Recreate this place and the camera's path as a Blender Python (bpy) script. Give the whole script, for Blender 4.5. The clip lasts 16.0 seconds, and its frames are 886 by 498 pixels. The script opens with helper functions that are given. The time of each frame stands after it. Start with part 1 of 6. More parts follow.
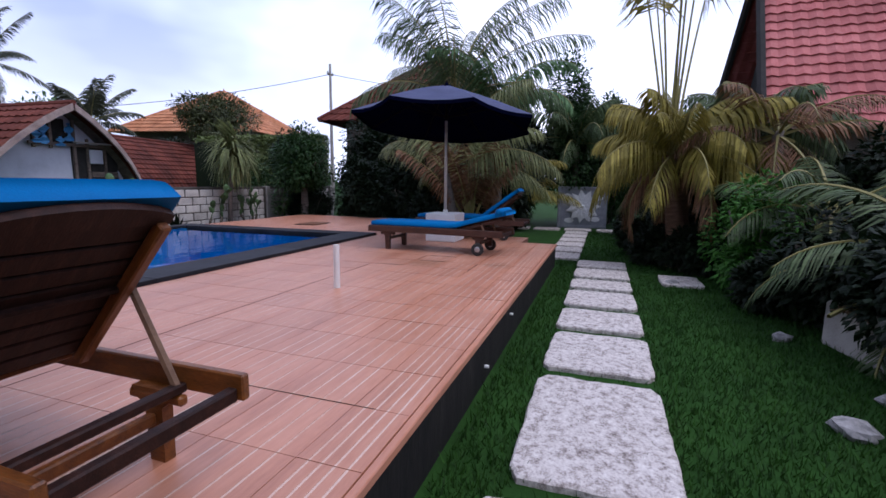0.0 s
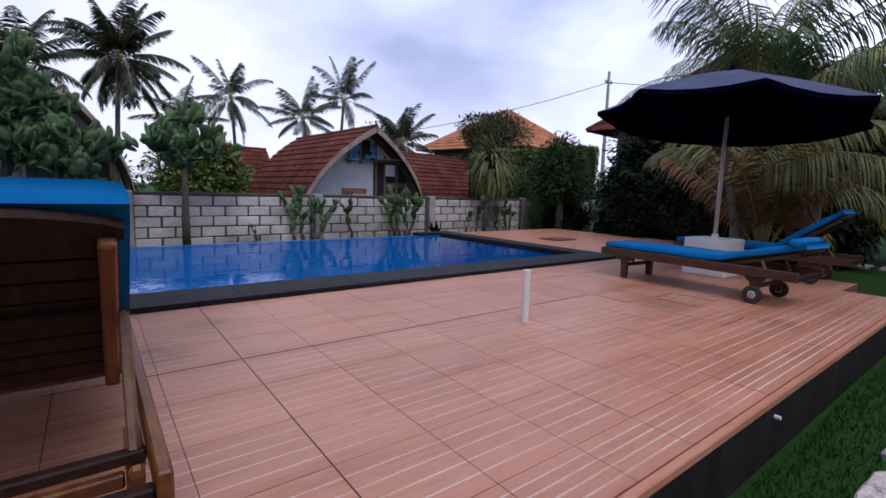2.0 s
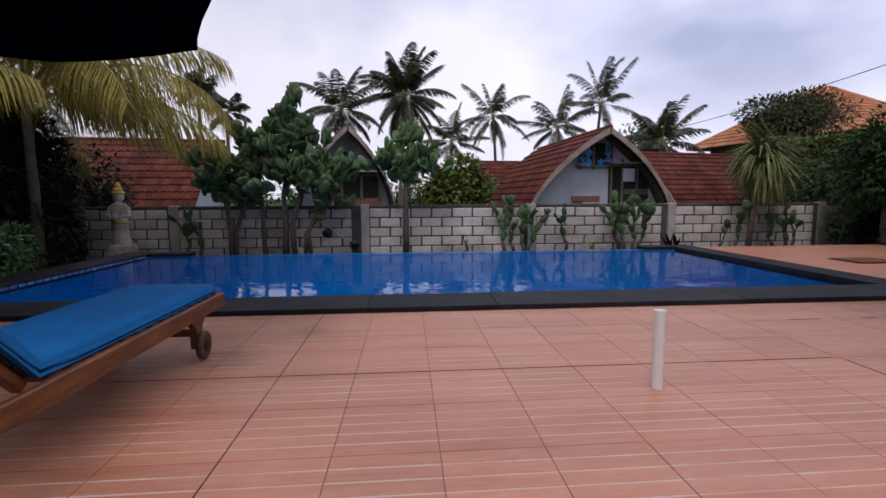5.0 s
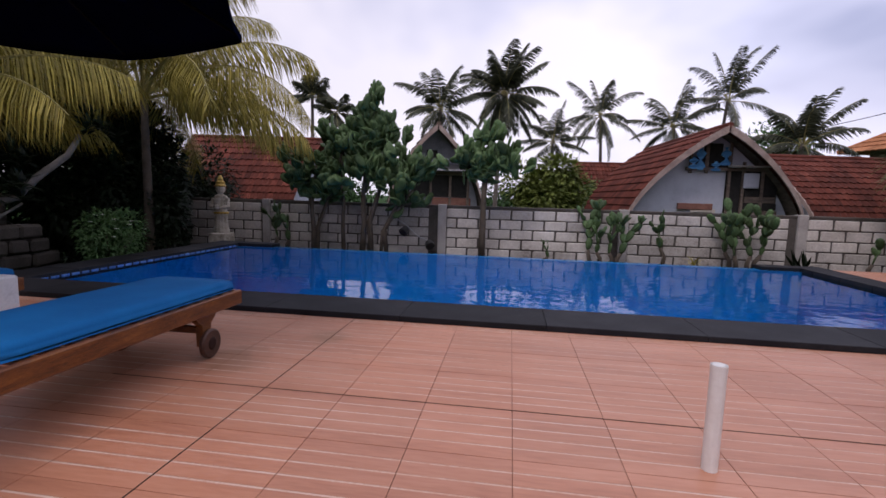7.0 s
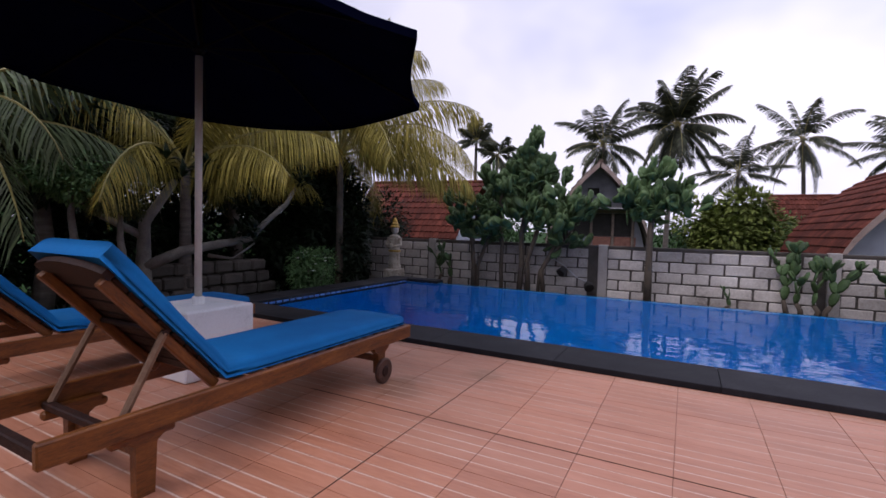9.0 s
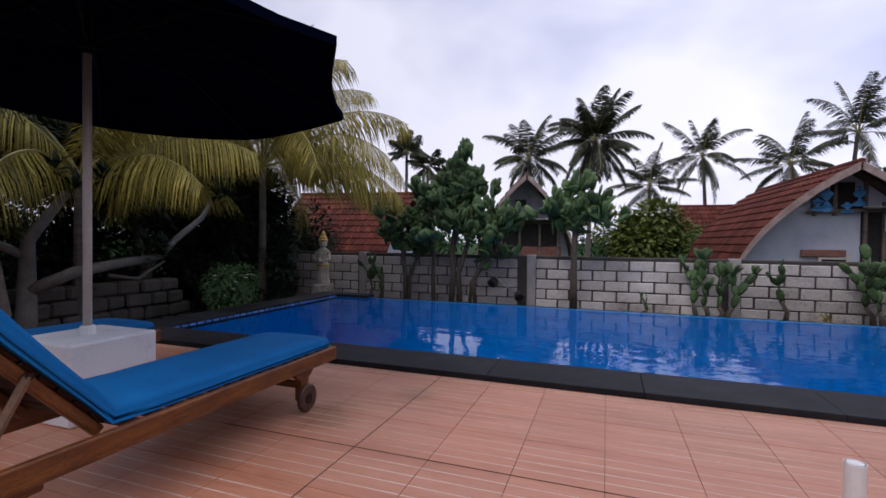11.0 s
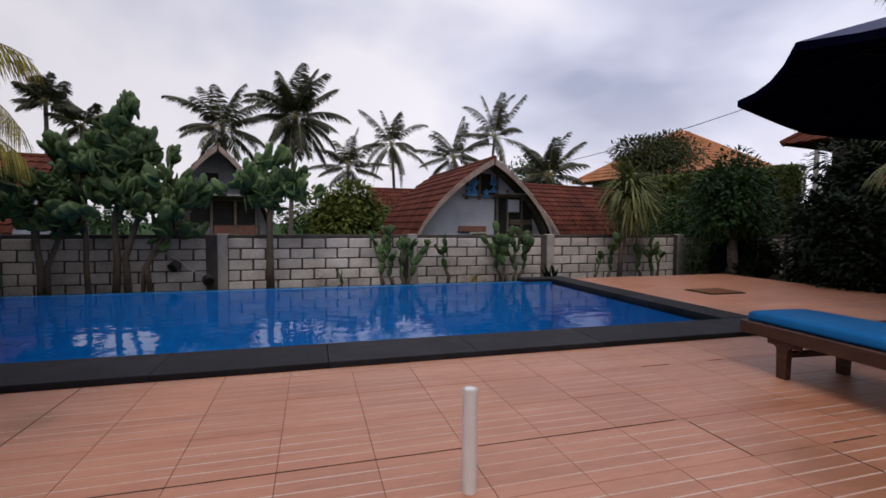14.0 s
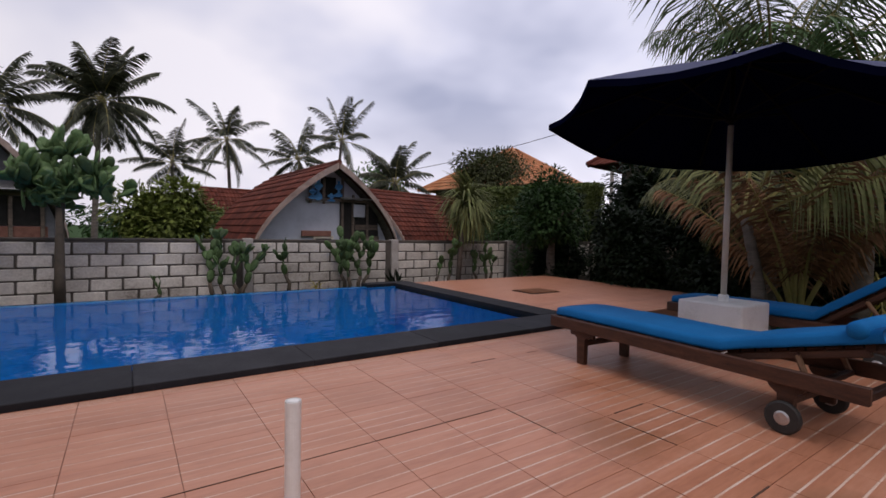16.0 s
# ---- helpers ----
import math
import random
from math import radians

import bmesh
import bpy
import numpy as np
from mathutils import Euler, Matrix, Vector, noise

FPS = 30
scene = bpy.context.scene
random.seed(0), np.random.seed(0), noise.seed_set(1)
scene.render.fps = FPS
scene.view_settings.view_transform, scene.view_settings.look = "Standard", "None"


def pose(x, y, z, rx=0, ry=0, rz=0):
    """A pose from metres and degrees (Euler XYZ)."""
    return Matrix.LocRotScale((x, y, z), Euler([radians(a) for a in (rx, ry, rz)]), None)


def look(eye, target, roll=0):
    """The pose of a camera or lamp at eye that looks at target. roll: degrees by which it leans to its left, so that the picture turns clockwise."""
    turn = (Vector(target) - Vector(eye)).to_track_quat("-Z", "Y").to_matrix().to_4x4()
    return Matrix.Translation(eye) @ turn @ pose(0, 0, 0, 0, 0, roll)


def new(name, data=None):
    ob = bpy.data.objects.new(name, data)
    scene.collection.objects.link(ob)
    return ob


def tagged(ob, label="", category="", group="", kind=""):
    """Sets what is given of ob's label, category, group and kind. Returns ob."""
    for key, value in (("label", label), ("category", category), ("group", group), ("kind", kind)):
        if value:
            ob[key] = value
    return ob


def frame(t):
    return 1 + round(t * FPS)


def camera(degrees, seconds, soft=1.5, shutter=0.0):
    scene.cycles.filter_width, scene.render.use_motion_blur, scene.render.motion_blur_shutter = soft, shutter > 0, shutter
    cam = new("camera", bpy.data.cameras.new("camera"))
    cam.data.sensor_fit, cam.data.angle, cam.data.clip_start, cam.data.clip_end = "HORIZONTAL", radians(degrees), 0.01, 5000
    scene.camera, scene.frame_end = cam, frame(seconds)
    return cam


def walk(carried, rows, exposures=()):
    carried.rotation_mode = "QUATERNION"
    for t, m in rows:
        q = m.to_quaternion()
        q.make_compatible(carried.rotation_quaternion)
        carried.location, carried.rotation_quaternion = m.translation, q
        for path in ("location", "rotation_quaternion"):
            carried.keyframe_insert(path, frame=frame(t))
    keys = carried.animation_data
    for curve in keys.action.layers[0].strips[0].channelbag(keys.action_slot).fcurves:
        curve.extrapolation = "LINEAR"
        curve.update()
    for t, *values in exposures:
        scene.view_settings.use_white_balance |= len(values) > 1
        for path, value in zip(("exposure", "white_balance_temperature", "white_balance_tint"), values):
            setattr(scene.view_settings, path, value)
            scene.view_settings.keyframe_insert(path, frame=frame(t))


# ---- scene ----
cam = camera(88.0, 16.0, soft=1.6)
PATH = [
    (0, (-3.86, -2.441, 1.036), (-1.989, -1.794, 0.752), 0.6),
    (0.5, (-3.586, -2.407, 1.045), (-1.821, -1.489, 0.831), 1.5),
    (1, (-3.377, -2.371, 1.042), (-1.738, -1.247, 0.815), 2.9),
    (1.5, (-3.045, -2.332, 1.045), (-1.562, -1.016, 0.78), -0.0),
    (2, (-2.751, -2.469, 1.035), (-1.543, -0.895, 0.785), 1.7),
    (2.5, (-2.494, -2.489, 1.019), (-1.473, -0.783, 0.804), 0.7),
    (3, (-2.286, -2.483, 1.041), (-1.499, -0.656, 0.834), -1.0),
    (3.5, (-2.04, -2.543, 1.038), (-1.471, -0.633, 0.873), 2.0),
    (4, (-1.8, -2.499, 1.026), (-1.383, -0.553, 0.821), 1.3),
    (6.5, (-0.856, -1.905, 1.037), (-1.019, 0.076, 0.809), 1.5),
    (7, (-0.823, -1.848, 1.044), (-1.107, 0.119, 0.817), 1.6),
    (7.5, (-0.807, -1.863, 1.068), (-1.42, 0.033, 0.9), 0.7),
    (8, (-0.739, -1.994, 1.13), (-1.659, -0.223, 0.997), 1.7),
    (10.5, (-0.815, -1.924, 1.099), (-1.693, -0.127, 1.081), -0.0),
    (11, (-0.783, -1.867, 1.142), (-1.453, 0.018, 1.11), 0.6),
    (11.5, (-0.776, -1.83, 1.137), (-1.319, 0.094, 1.107), 0.2),
    (12, (-0.777, -1.834, 1.159), (-1.078, 0.142, 1.092), 0.1),
    (12.5, (-0.737, -1.786, 1.138), (-0.832, 0.211, 1.075), 0.1),
    (13, (-0.718, -1.784, 1.138), (-0.578, 0.21, 1.066), 0.4),
    (13.5, (-0.674, -1.762, 1.118), (-0.36, 0.21, 1.013), 0.4),
    (14, (-0.612, -1.728, 1.095), (-0.064, 0.192, 0.987), 0.4),
    (14.5, (-0.587, -1.744, 1.097), (0.184, 0.098, 0.996), -0.1),
    (15, (-0.573, -1.75, 1.101), (0.37, 0.012, 1.015), 0.4),
    (15.5, (-0.562, -1.776, 1.103), (0.481, -0.071, 1.025), 0.6),
    (16, (-0.528, -1.76, 1.092), (0.608, -0.116, 1.017), 1.2),
]
EXPOSURES = [(0.0, 0.62, 5450, 20), (1.0, 0.36, 5450, 22), (1.5, 0.36, 5500, 20), (2.5, 0.28, 5900, 19), (4.0, 0.25, 6100, 19), (6.5, 0.3, 6350, 22), (8.0, 0.4, 6100, 25), (10.5, 0.36, 6100, 22), (11.0, 0.28, 6050, 20), (12.5, 0.08, 6450, 15), (16.0, 0.1, 6550, 18)]
walk(cam, [(t, look(eye, target, roll)) for t, eye, target, roll in PATH], EXPOSURES)

# ---- world, sun and exposure ----
world = bpy.data.worlds.new("overcast_sky")
scene.world = world
world.use_nodes = True
wt = world.node_tree
wt.nodes.clear()


def nd(tree, kind, **inputs):
    n = tree.nodes.new(kind)
    for key, value in inputs.items():
        n.inputs[key.replace("_", " ")].default_value = value
    return n


SUN_EL, SUN_AZ = 60.0, 200.0
sky = wt.nodes.new("ShaderNodeTexSky")
sky.sky_type = "NISHITA"
sky.sun_disc = False
sky.sun_elevation, sky.sun_rotation = radians(SUN_EL), radians(SUN_AZ)
sky.dust_density = 3.0
coord = wt.nodes.new("ShaderNodeTexCoord")
squash = nd(wt, "ShaderNodeMapping")
squash.inputs["Scale"].default_value = (1.0, 1.0, 1.9)
squash.inputs["Location"].default_value = (0.35, 0.1, 0.2)
clouds = nd(wt, "ShaderNodeTexNoise", Scale=1.5, Detail=4.0, Roughness=0.5, Distortion=0.2)
ramp = wt.nodes.new("ShaderNodeValToRGB")
cr = ramp.color_ramp
cr.elements[0].position, cr.elements[0].color = 0.33, (3.5, 3.85, 5.05, 1)
cr.elements[1].position, cr.elements[1].color = 0.62, (8.5, 8.5, 8.9, 1)
mid = cr.elements.new(0.47)
mid.color = (5.9, 6.2, 7.35, 1)
mix = wt.nodes.new("ShaderNodeMix")
mix.data_type = "RGBA"
mix.inputs["Factor"].default_value = 0.9
back = nd(wt, "ShaderNodeBackground", Strength=0.1)
out = wt.nodes.new("ShaderNodeOutputWorld")
wt.links.new(coord.outputs["Generated"], squash.inputs["Vector"])
wt.links.new(squash.outputs["Vector"], clouds.inputs["Vector"])
wt.links.new(clouds.outputs["Fac"], ramp.inputs["Fac"])
wt.links.new(sky.outputs["Color"], mix.inputs["A"])
wt.links.new(ramp.outputs["Color"], mix.inputs["B"])
# Brighter band low over the horizon
low = wt.nodes.new("ShaderNodeSeparateXYZ")
band = wt.nodes.new("ShaderNodeMapRange")
band.interpolation_type = "SMOOTHSTEP"
for key, value in (("From Min", 0.3), ("From Max", 0.02), ("To Min", 0.0), ("To Max", 0.4)):
    band.inputs[key].default_value = value
glow = wt.nodes.new("ShaderNodeMix")
glow.data_type = "RGBA"
glow.inputs["B"].default_value = (9.0, 8.7, 8.9, 1)
wt.links.new(coord.outputs["Generated"], low.inputs["Vector"])
wt.links.new(low.outputs["Z"], band.inputs["Value"])
wt.links.new(band.outputs["Result"], glow.inputs["Factor"])
wt.links.new(mix.outputs["Result"], glow.inputs["A"])
# Whole sky a little brighter towards the low sun's side
side = wt.nodes.new("ShaderNodeMapRange")
for key, value in (("From Min", -1.0), ("From Max", 1.0), ("To Min", 0.07), ("To Max", 0.126)):
    side.inputs[key].default_value = value
wt.links.new(low.outputs["X"], side.inputs["Value"])
wt.links.new(side.outputs["Result"], back.inputs["Strength"])
wt.links.new(glow.outputs["Result"], back.inputs["Color"])
wt.links.new(back.outputs["Background"], out.inputs["Surface"])

sun_data = bpy.data.lights.new("sun", "SUN")
sun_data.energy, sun_data.angle, sun_data.color = 0.95, radians(25), (1.0, 0.94, 0.86)
sun = new("sun", sun_data)
az, el = radians(SUN_AZ), radians(SUN_EL)
sun.matrix_basis = look((math.sin(az) * math.cos(el) * 60, math.cos(az) * math.cos(el) * 60, math.sin(el) * 60), (0, 0, 0))


# ---- materials ----
def material(name, stops, scale=6.0, rough=0.7, metal=0.0, bump=0.2, fine=60.0, spread=0.0, detail=6.0, stretch=(1, 1, 1), random_by="", coat=0.0, through_light=0.0, gloss=0.5, world_space=False, patch=None):
    """Two noises (stains and grain) run through a ramp of base colours; relief from the grain; per-piece variation of value."""
    m = bpy.data.materials.new(name)
    m.use_nodes = True
    t = m.node_tree
    p = t.nodes["Principled BSDF"]
    tc = t.nodes.new("ShaderNodeTexCoord")
    mp = t.nodes.new("ShaderNodeMapping")
    mp.inputs["Scale"].default_value = stretch
    big = nd(t, "ShaderNodeTexNoise", Scale=scale, Detail=detail, Roughness=0.6)
    small = nd(t, "ShaderNodeTexNoise", Scale=fine, Detail=3.0, Roughness=0.6)
    blend = t.nodes.new("ShaderNodeMath")
    blend.operation = "MULTIPLY_ADD"
    blend.inputs[1].default_value = 0.4
    add = t.nodes.new("ShaderNodeMath")
    add.operation = "MULTIPLY_ADD"
    add.inputs[1].default_value = 0.8
    add.inputs[2].default_value = -0.1
    rp = t.nodes.new("ShaderNodeValToRGB")
    e = rp.color_ramp.elements
    while len(e) < len(stops):
        e.new(0.5)
    for k, (pos, col) in enumerate(stops):
        e[k].position, e[k].color = pos, (*col, 1)
    where = tc.outputs["Object"]
    if world_space:
        where = t.nodes.new("ShaderNodeNewGeometry").outputs["Position"]
    t.links.new(where, mp.inputs["Vector"])
    t.links.new(mp.outputs["Vector"], big.inputs["Vector"])
    t.links.new(mp.outputs["Vector"], small.inputs["Vector"])
    t.links.new(small.outputs["Fac"], blend.inputs[0])
    t.links.new(big.outputs["Fac"], add.inputs[0])
    t.links.new(add.outputs[0], blend.inputs[2])
    t.links.new(blend.outputs[0], rp.inputs["Fac"])
    colour = rp.outputs["Color"]
    if random_by:
        hs = t.nodes.new("ShaderNodeHueSaturation")
        src = t.nodes.new("ShaderNodeObjectInfo" if random_by == "object" else "ShaderNodeNewGeometry")
        mr = t.nodes.new("ShaderNodeMapRange")
        mr.inputs["To Min"].default_value, mr.inputs["To Max"].default_value = 1 - spread, 1 + spread
        t.links.new(src.outputs["Random" if random_by == "object" else "Random Per Island"], mr.inputs["Value"])
        t.links.new(mr.outputs["Result"], hs.inputs["Value"])
        t.links.new(colour, hs.inputs["Color"])
        colour = hs.outputs["Color"]
    if patch:
        # Rusty stains: blots of uneven outline about the given spots
        for (sx, sy, reach), tone in patch:
            off = t.nodes.new("ShaderNodeVectorMath")
            off.operation = "DISTANCE"
            off.inputs[1].default_value = (sx, sy, 0)
            t.links.new(where, off.inputs[0])
            ragged = nd(t, "ShaderNodeTexNoise", Scale=4.5, Detail=5.0, Roughness=0.65)
            t.links.new(where, ragged.inputs["Vector"])
            total = t.nodes.new("ShaderNodeMath")
            total.operation = "MULTIPLY_ADD"
            total.inputs[1].default_value = reach * 1.6
            t.links.new(ragged.outputs["Fac"], total.inputs[0])
            t.links.new(off.outputs["Value"], total.inputs[2])
            fade = t.nodes.new("ShaderNodeMapRange")
            fade.inputs["From Min"].default_value, fade.inputs["From Max"].default_value = reach * 1.75, reach * 1.15
            fade.inputs["To Min"].default_value, fade.inputs["To Max"].default_value = 0.0, 0.75
            t.links.new(total.outputs[0], fade.inputs["Value"])
            over = t.nodes.new("ShaderNodeMix")
            over.data_type = "RGBA"
            over.inputs["B"].default_value = (*tone, 1)
            t.links.new(fade.outputs["Result"], over.inputs["Factor"])
            t.links.new(colour, over.inputs["A"])
            colour = over.outputs["Result"]
    t.links.new(colour, p.inputs["Base Color"])
    p.inputs["Specular IOR Level"].default_value = gloss
    p.inputs["Roughness"].default_value, p.inputs["Metallic"].default_value = rough, metal
    p.inputs["Coat Weight"].default_value = coat
    if bump:
        b = nd(t, "ShaderNodeBump", Strength=bump, Distance=0.01)
        t.links.new(blend.outputs[0], b.inputs["Height"])
        t.links.new(b.outputs["Normal"], p.inputs["Normal"])
    if through_light:
        tr = t.nodes.new("ShaderNodeBsdfTranslucent")
        ms = t.nodes.new("ShaderNodeMixShader")
        ms.inputs["Fac"].default_value = through_light
        t.links.new(colour, tr.inputs["Color"])
        t.links.new(p.outputs["BSDF"], ms.inputs[1])
        t.links.new(tr.outputs["BSDF"], ms.inputs[2])
        t.links.new(ms.outputs["Shader"], t.nodes["Material Output"].inputs["Surface"])
    return m


def leaf_material(name, dark, light, spread=0.45, rough=0.6):
    return material(name, [(0.3, dark), (0.75, light)], scale=3.0, rough=rough, bump=0.0, fine=25.0, spread=spread, random_by="island", through_light=0.2, gloss=0.25)


M_TILE = material("wood_look_tile", [(0.22, (0.3, 0.11, 0.058)), (0.5, (0.46, 0.195, 0.11)), (0.8, (0.57, 0.28, 0.18))], scale=1.3, rough=0.4, bump=0.1, fine=16, spread=0.06, random_by="object", stretch=(0.45, 3.2, 1), world_space=True, gloss=0.62,
                  patch=[((1.68, -0.27, 0.4), (0.29, 0.12, 0.055)), ((-2.5, 0.72, 0.3), (0.26, 0.11, 0.05)), ((1.85, -1.2, 0.26), (0.31, 0.14, 0.075)), ((-2.1, 1.28, 0.22), (0.3, 0.14, 0.07))])
M_GROOVE = material("pale_grout", [(0.36, (0.5, 0.28, 0.19)), (0.5, (0.585, 0.4, 0.305)), (0.64, (0.66, 0.5, 0.41))], scale=1.4, rough=0.7, world_space=True)
M_JOINT = material("tile_joint", [(0.3, (0.2, 0.09, 0.058)), (0.7, (0.32, 0.15, 0.1))], rough=0.9, world_space=True)
M_JOINT_DARK = material("dirty_joint", [(0.35, (0.035, 0.02, 0.015)), (0.7, (0.12, 0.06, 0.04))], scale=9, rough=0.9, world_space=True)
M_COPING = material("black_stone", [(0.25, (0.007, 0.007, 0.009)), (0.5, (0.013, 0.013, 0.016)), (0.8, (0.028, 0.028, 0.031))], scale=3, rough=0.66, bump=0.2, fine=45, spread=0.35, random_by="object", world_space=True, gloss=0.2)
M_DARKSTONE = material("dark_wall_stone", [(0.3, (0.006, 0.006, 0.006)), (0.6, (0.018, 0.016, 0.014)), (0.85, (0.06, 0.055, 0.05))], scale=4, rough=0.85, bump=0.6, fine=30, stretch=(2, 2, 0.4), gloss=0.2)
M_GRASS_SOIL = material("lawn_soil", [(0.25, (0.012, 0.034, 0.006)), (0.6, (0.022, 0.062, 0.01)), (0.85, (0.04, 0.055, 0.018))], scale=1.2, rough=0.95, bump=0.8, fine=50, gloss=0.1)
M_SOIL = material("garden_soil", [(0.3, (0.03, 0.022, 0.016)), (0.7, (0.085, 0.065, 0.045))], scale=2.2, rough=0.95, bump=0.8, fine=28)
M_STEP = material("washed_pebble_slab", [(0.3, (0.14, 0.11, 0.095)), (0.42, (0.36, 0.31, 0.28)), (0.52, (0.55, 0.49, 0.45)), (0.72, (0.72, 0.67, 0.62))], scale=22, rough=0.9, bump=1.0, fine=75, world_space=True, gloss=0.2)
M_BLOCK = material("limestone_block", [(0.22, (0.12, 0.1, 0.085)), (0.4, (0.4, 0.365, 0.325)), (0.7, (0.66, 0.62, 0.565))], scale=1.5, rough=0.9, bump=0.8, fine=34, spread=0.18, random_by="object", world_space=True, gloss=0.2)
M_MORTAR = material("grey_mortar", [(0.25, (0.04, 0.035, 0.03)), (0.7, (0.13, 0.115, 0.1))], scale=2.2, rough=0.95, bump=0.6, gloss=0.2)
M_CONCRETE = material("grey_concrete", [(0.2, (0.17, 0.155, 0.14)), (0.5, (0.37, 0.345, 0.315)), (0.8, (0.52, 0.49, 0.45))], scale=2.5, rough=0.9, bump=0.5, gloss=0.2)
# Dark wood; on lounger backs and head ends it holds their shade
M_WOOD_DARK_SHADED = material("dark_shaded_wood", [(0.25, (0.007, 0.002, 0.0014)), (0.5, (0.022, 0.007, 0.004)), (0.8, (0.055, 0.02, 0.012))], scale=5, rough=0.6, bump=0.3, fine=40, stretch=(6, 1, 6), gloss=0.25)
M_WOOD = material("oiled_teak", [(0.25, (0.045, 0.012, 0.0025)), (0.5, (0.15, 0.047, 0.007)), (0.8, (0.28, 0.1, 0.016))], scale=5, rough=0.42, bump=0.25, fine=40, stretch=(6, 1, 6))
M_WOOD_RED = material("red_brown_wood", [(0.25, (0.018, 0.007, 0.004)), (0.5, (0.06, 0.023, 0.012)), (0.8, (0.12, 0.05, 0.026))], scale=5, rough=0.5, bump=0.3, fine=40, stretch=(6, 1, 6))
M_CUSHION = material("blue_canvas", [(0.25, (0.0015, 0.095, 0.28)), (0.75, (0.003, 0.16, 0.43))], scale=2.5, rough=0.8, bump=0.25, fine=160, gloss=0.2)
# Canopy light in colour: near-black for the shaded underside, paler for the sky-lit top
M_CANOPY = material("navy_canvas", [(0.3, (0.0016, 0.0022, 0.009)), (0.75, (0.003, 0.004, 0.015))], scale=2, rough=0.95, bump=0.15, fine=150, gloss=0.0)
M_CANOPY_SKYLIT = material("skylit_navy_canvas", [(0.3, (0.04, 0.046, 0.1)), (0.75, (0.07, 0.078, 0.15))], scale=2, rough=0.85, bump=0.15, fine=150, gloss=0.3)
# Ribs, struts and upper pole: canopy shade put into the wood colour
M_RIB_SHADE = material("shade_dark_umbrella_wood", [(0.3, (0.003, 0.002, 0.002)), (0.7, (0.008, 0.005, 0.004))], rough=0.8, gloss=0.1)
M_WHITE = material("white_paint", [(0.2, (0.55, 0.55, 0.54)), (0.45, (0.76, 0.76, 0.76)), (0.8, (0.84, 0.84, 0.84))], scale=3, rough=0.6, bump=0.15)
M_PIPE = material("white_pvc", [(0.2, (0.68, 0.66, 0.62)), (0.7, (0.82, 0.81, 0.78))], scale=6, rough=0.35, bump=0.05)
M_EDGE = material("pale_glass_tile", [(0.3, (0.01, 0.1, 0.4)), (0.7, (0.2, 0.34, 0.6))], scale=9, rough=0.2, bump=0.05, spread=0.3, random_by="object", world_space=True)
M_POLE = material("cream_painted_wood", [(0.3, (0.5, 0.44, 0.36)), (0.7, (0.64, 0.58, 0.5))], scale=5, rough=0.5, bump=0.1)
M_POOL = material("blue_mosaic", [(0.3, (0.0006, 0.22, 0.52)), (0.7, (0.001, 0.34, 0.72))], scale=7, rough=0.3, bump=0.1, world_space=True)
M_ROOF = material("red_clay_roof", [(0.2, (0.035, 0.013, 0.01)), (0.5, (0.1, 0.026, 0.016)), (0.8, (0.175, 0.055, 0.036))], scale=1.1, rough=0.85, bump=0.4, fine=18, spread=0.3, random_by="island", gloss=0.2)
M_ROOF_ORANGE = material("orange_clay_roof", [(0.2, (0.26, 0.1, 0.045)), (0.5, (0.42, 0.18, 0.085)), (0.8, (0.56, 0.29, 0.16))], scale=0.8, rough=0.85, bump=0.4, fine=14, spread=0.22, random_by="island", gloss=0.2)
M_ROOF_PINK = material("faded_red_roof", [(0.2, (0.25, 0.07, 0.065)), (0.5, (0.38, 0.115, 0.105)), (0.8, (0.48, 0.18, 0.165))], scale=0.9, rough=0.8, bump=0.4, fine=14, spread=0.15, random_by="island", gloss=0.3)
M_ROOF_OLD = material("weathered_roof", [(0.2, (0.045, 0.034, 0.028)), (0.5, (0.11, 0.08, 0.065)), (0.8, (0.2, 0.14, 0.11))], scale=1.6, rough=0.9, bump=0.5, fine=18, spread=0.3, random_by="island", gloss=0.1)
M_PLASTER = material("grey_blue_plaster", [(0.2, (0.3, 0.31, 0.35)), (0.5, (0.5, 0.52, 0.58)), (0.8, (0.62, 0.64, 0.68))], scale=1.6, rough=0.9, bump=0.3)
M_TIMBER = material("weathered_timber", [(0.25, (0.06, 0.045, 0.036)), (0.55, (0.16, 0.122, 0.096)), (0.8, (0.28, 0.22, 0.18))], scale=4, rough=0.85, bump=0.4, stretch=(1, 1, 4))
# Near-black stand-in for unlit depth and shade
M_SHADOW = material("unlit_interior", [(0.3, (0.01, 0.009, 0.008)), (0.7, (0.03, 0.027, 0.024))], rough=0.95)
M_BRICK = material("red_brick", [(0.3, (0.17, 0.07, 0.05)), (0.7, (0.32, 0.15, 0.11))], scale=6, rough=0.9, bump=0.4)
M_TARP = material("torn_blue_tarp", [(0.3, (0.03, 0.17, 0.42)), (0.7, (0.1, 0.36, 0.66))], scale=5, rough=0.5, bump=0.4)
M_BARK = material("palm_bark", [(0.25, (0.06, 0.05, 0.042)), (0.55, (0.15, 0.125, 0.105)), (0.8, (0.25, 0.22, 0.19))], scale=3, rough=0.95, bump=0.8, stretch=(1, 1, 6))
M_BARK_PALE = material("pale_bark", [(0.25, (0.06, 0.054, 0.046)), (0.7, (0.2, 0.185, 0.16))], scale=4, rough=0.9, bump=0.5)
M_RIB = material("frond_rib", [(0.3, (0.16, 0.15, 0.035)), (0.7, (0.3, 0.25, 0.08))], scale=4, rough=0.6)
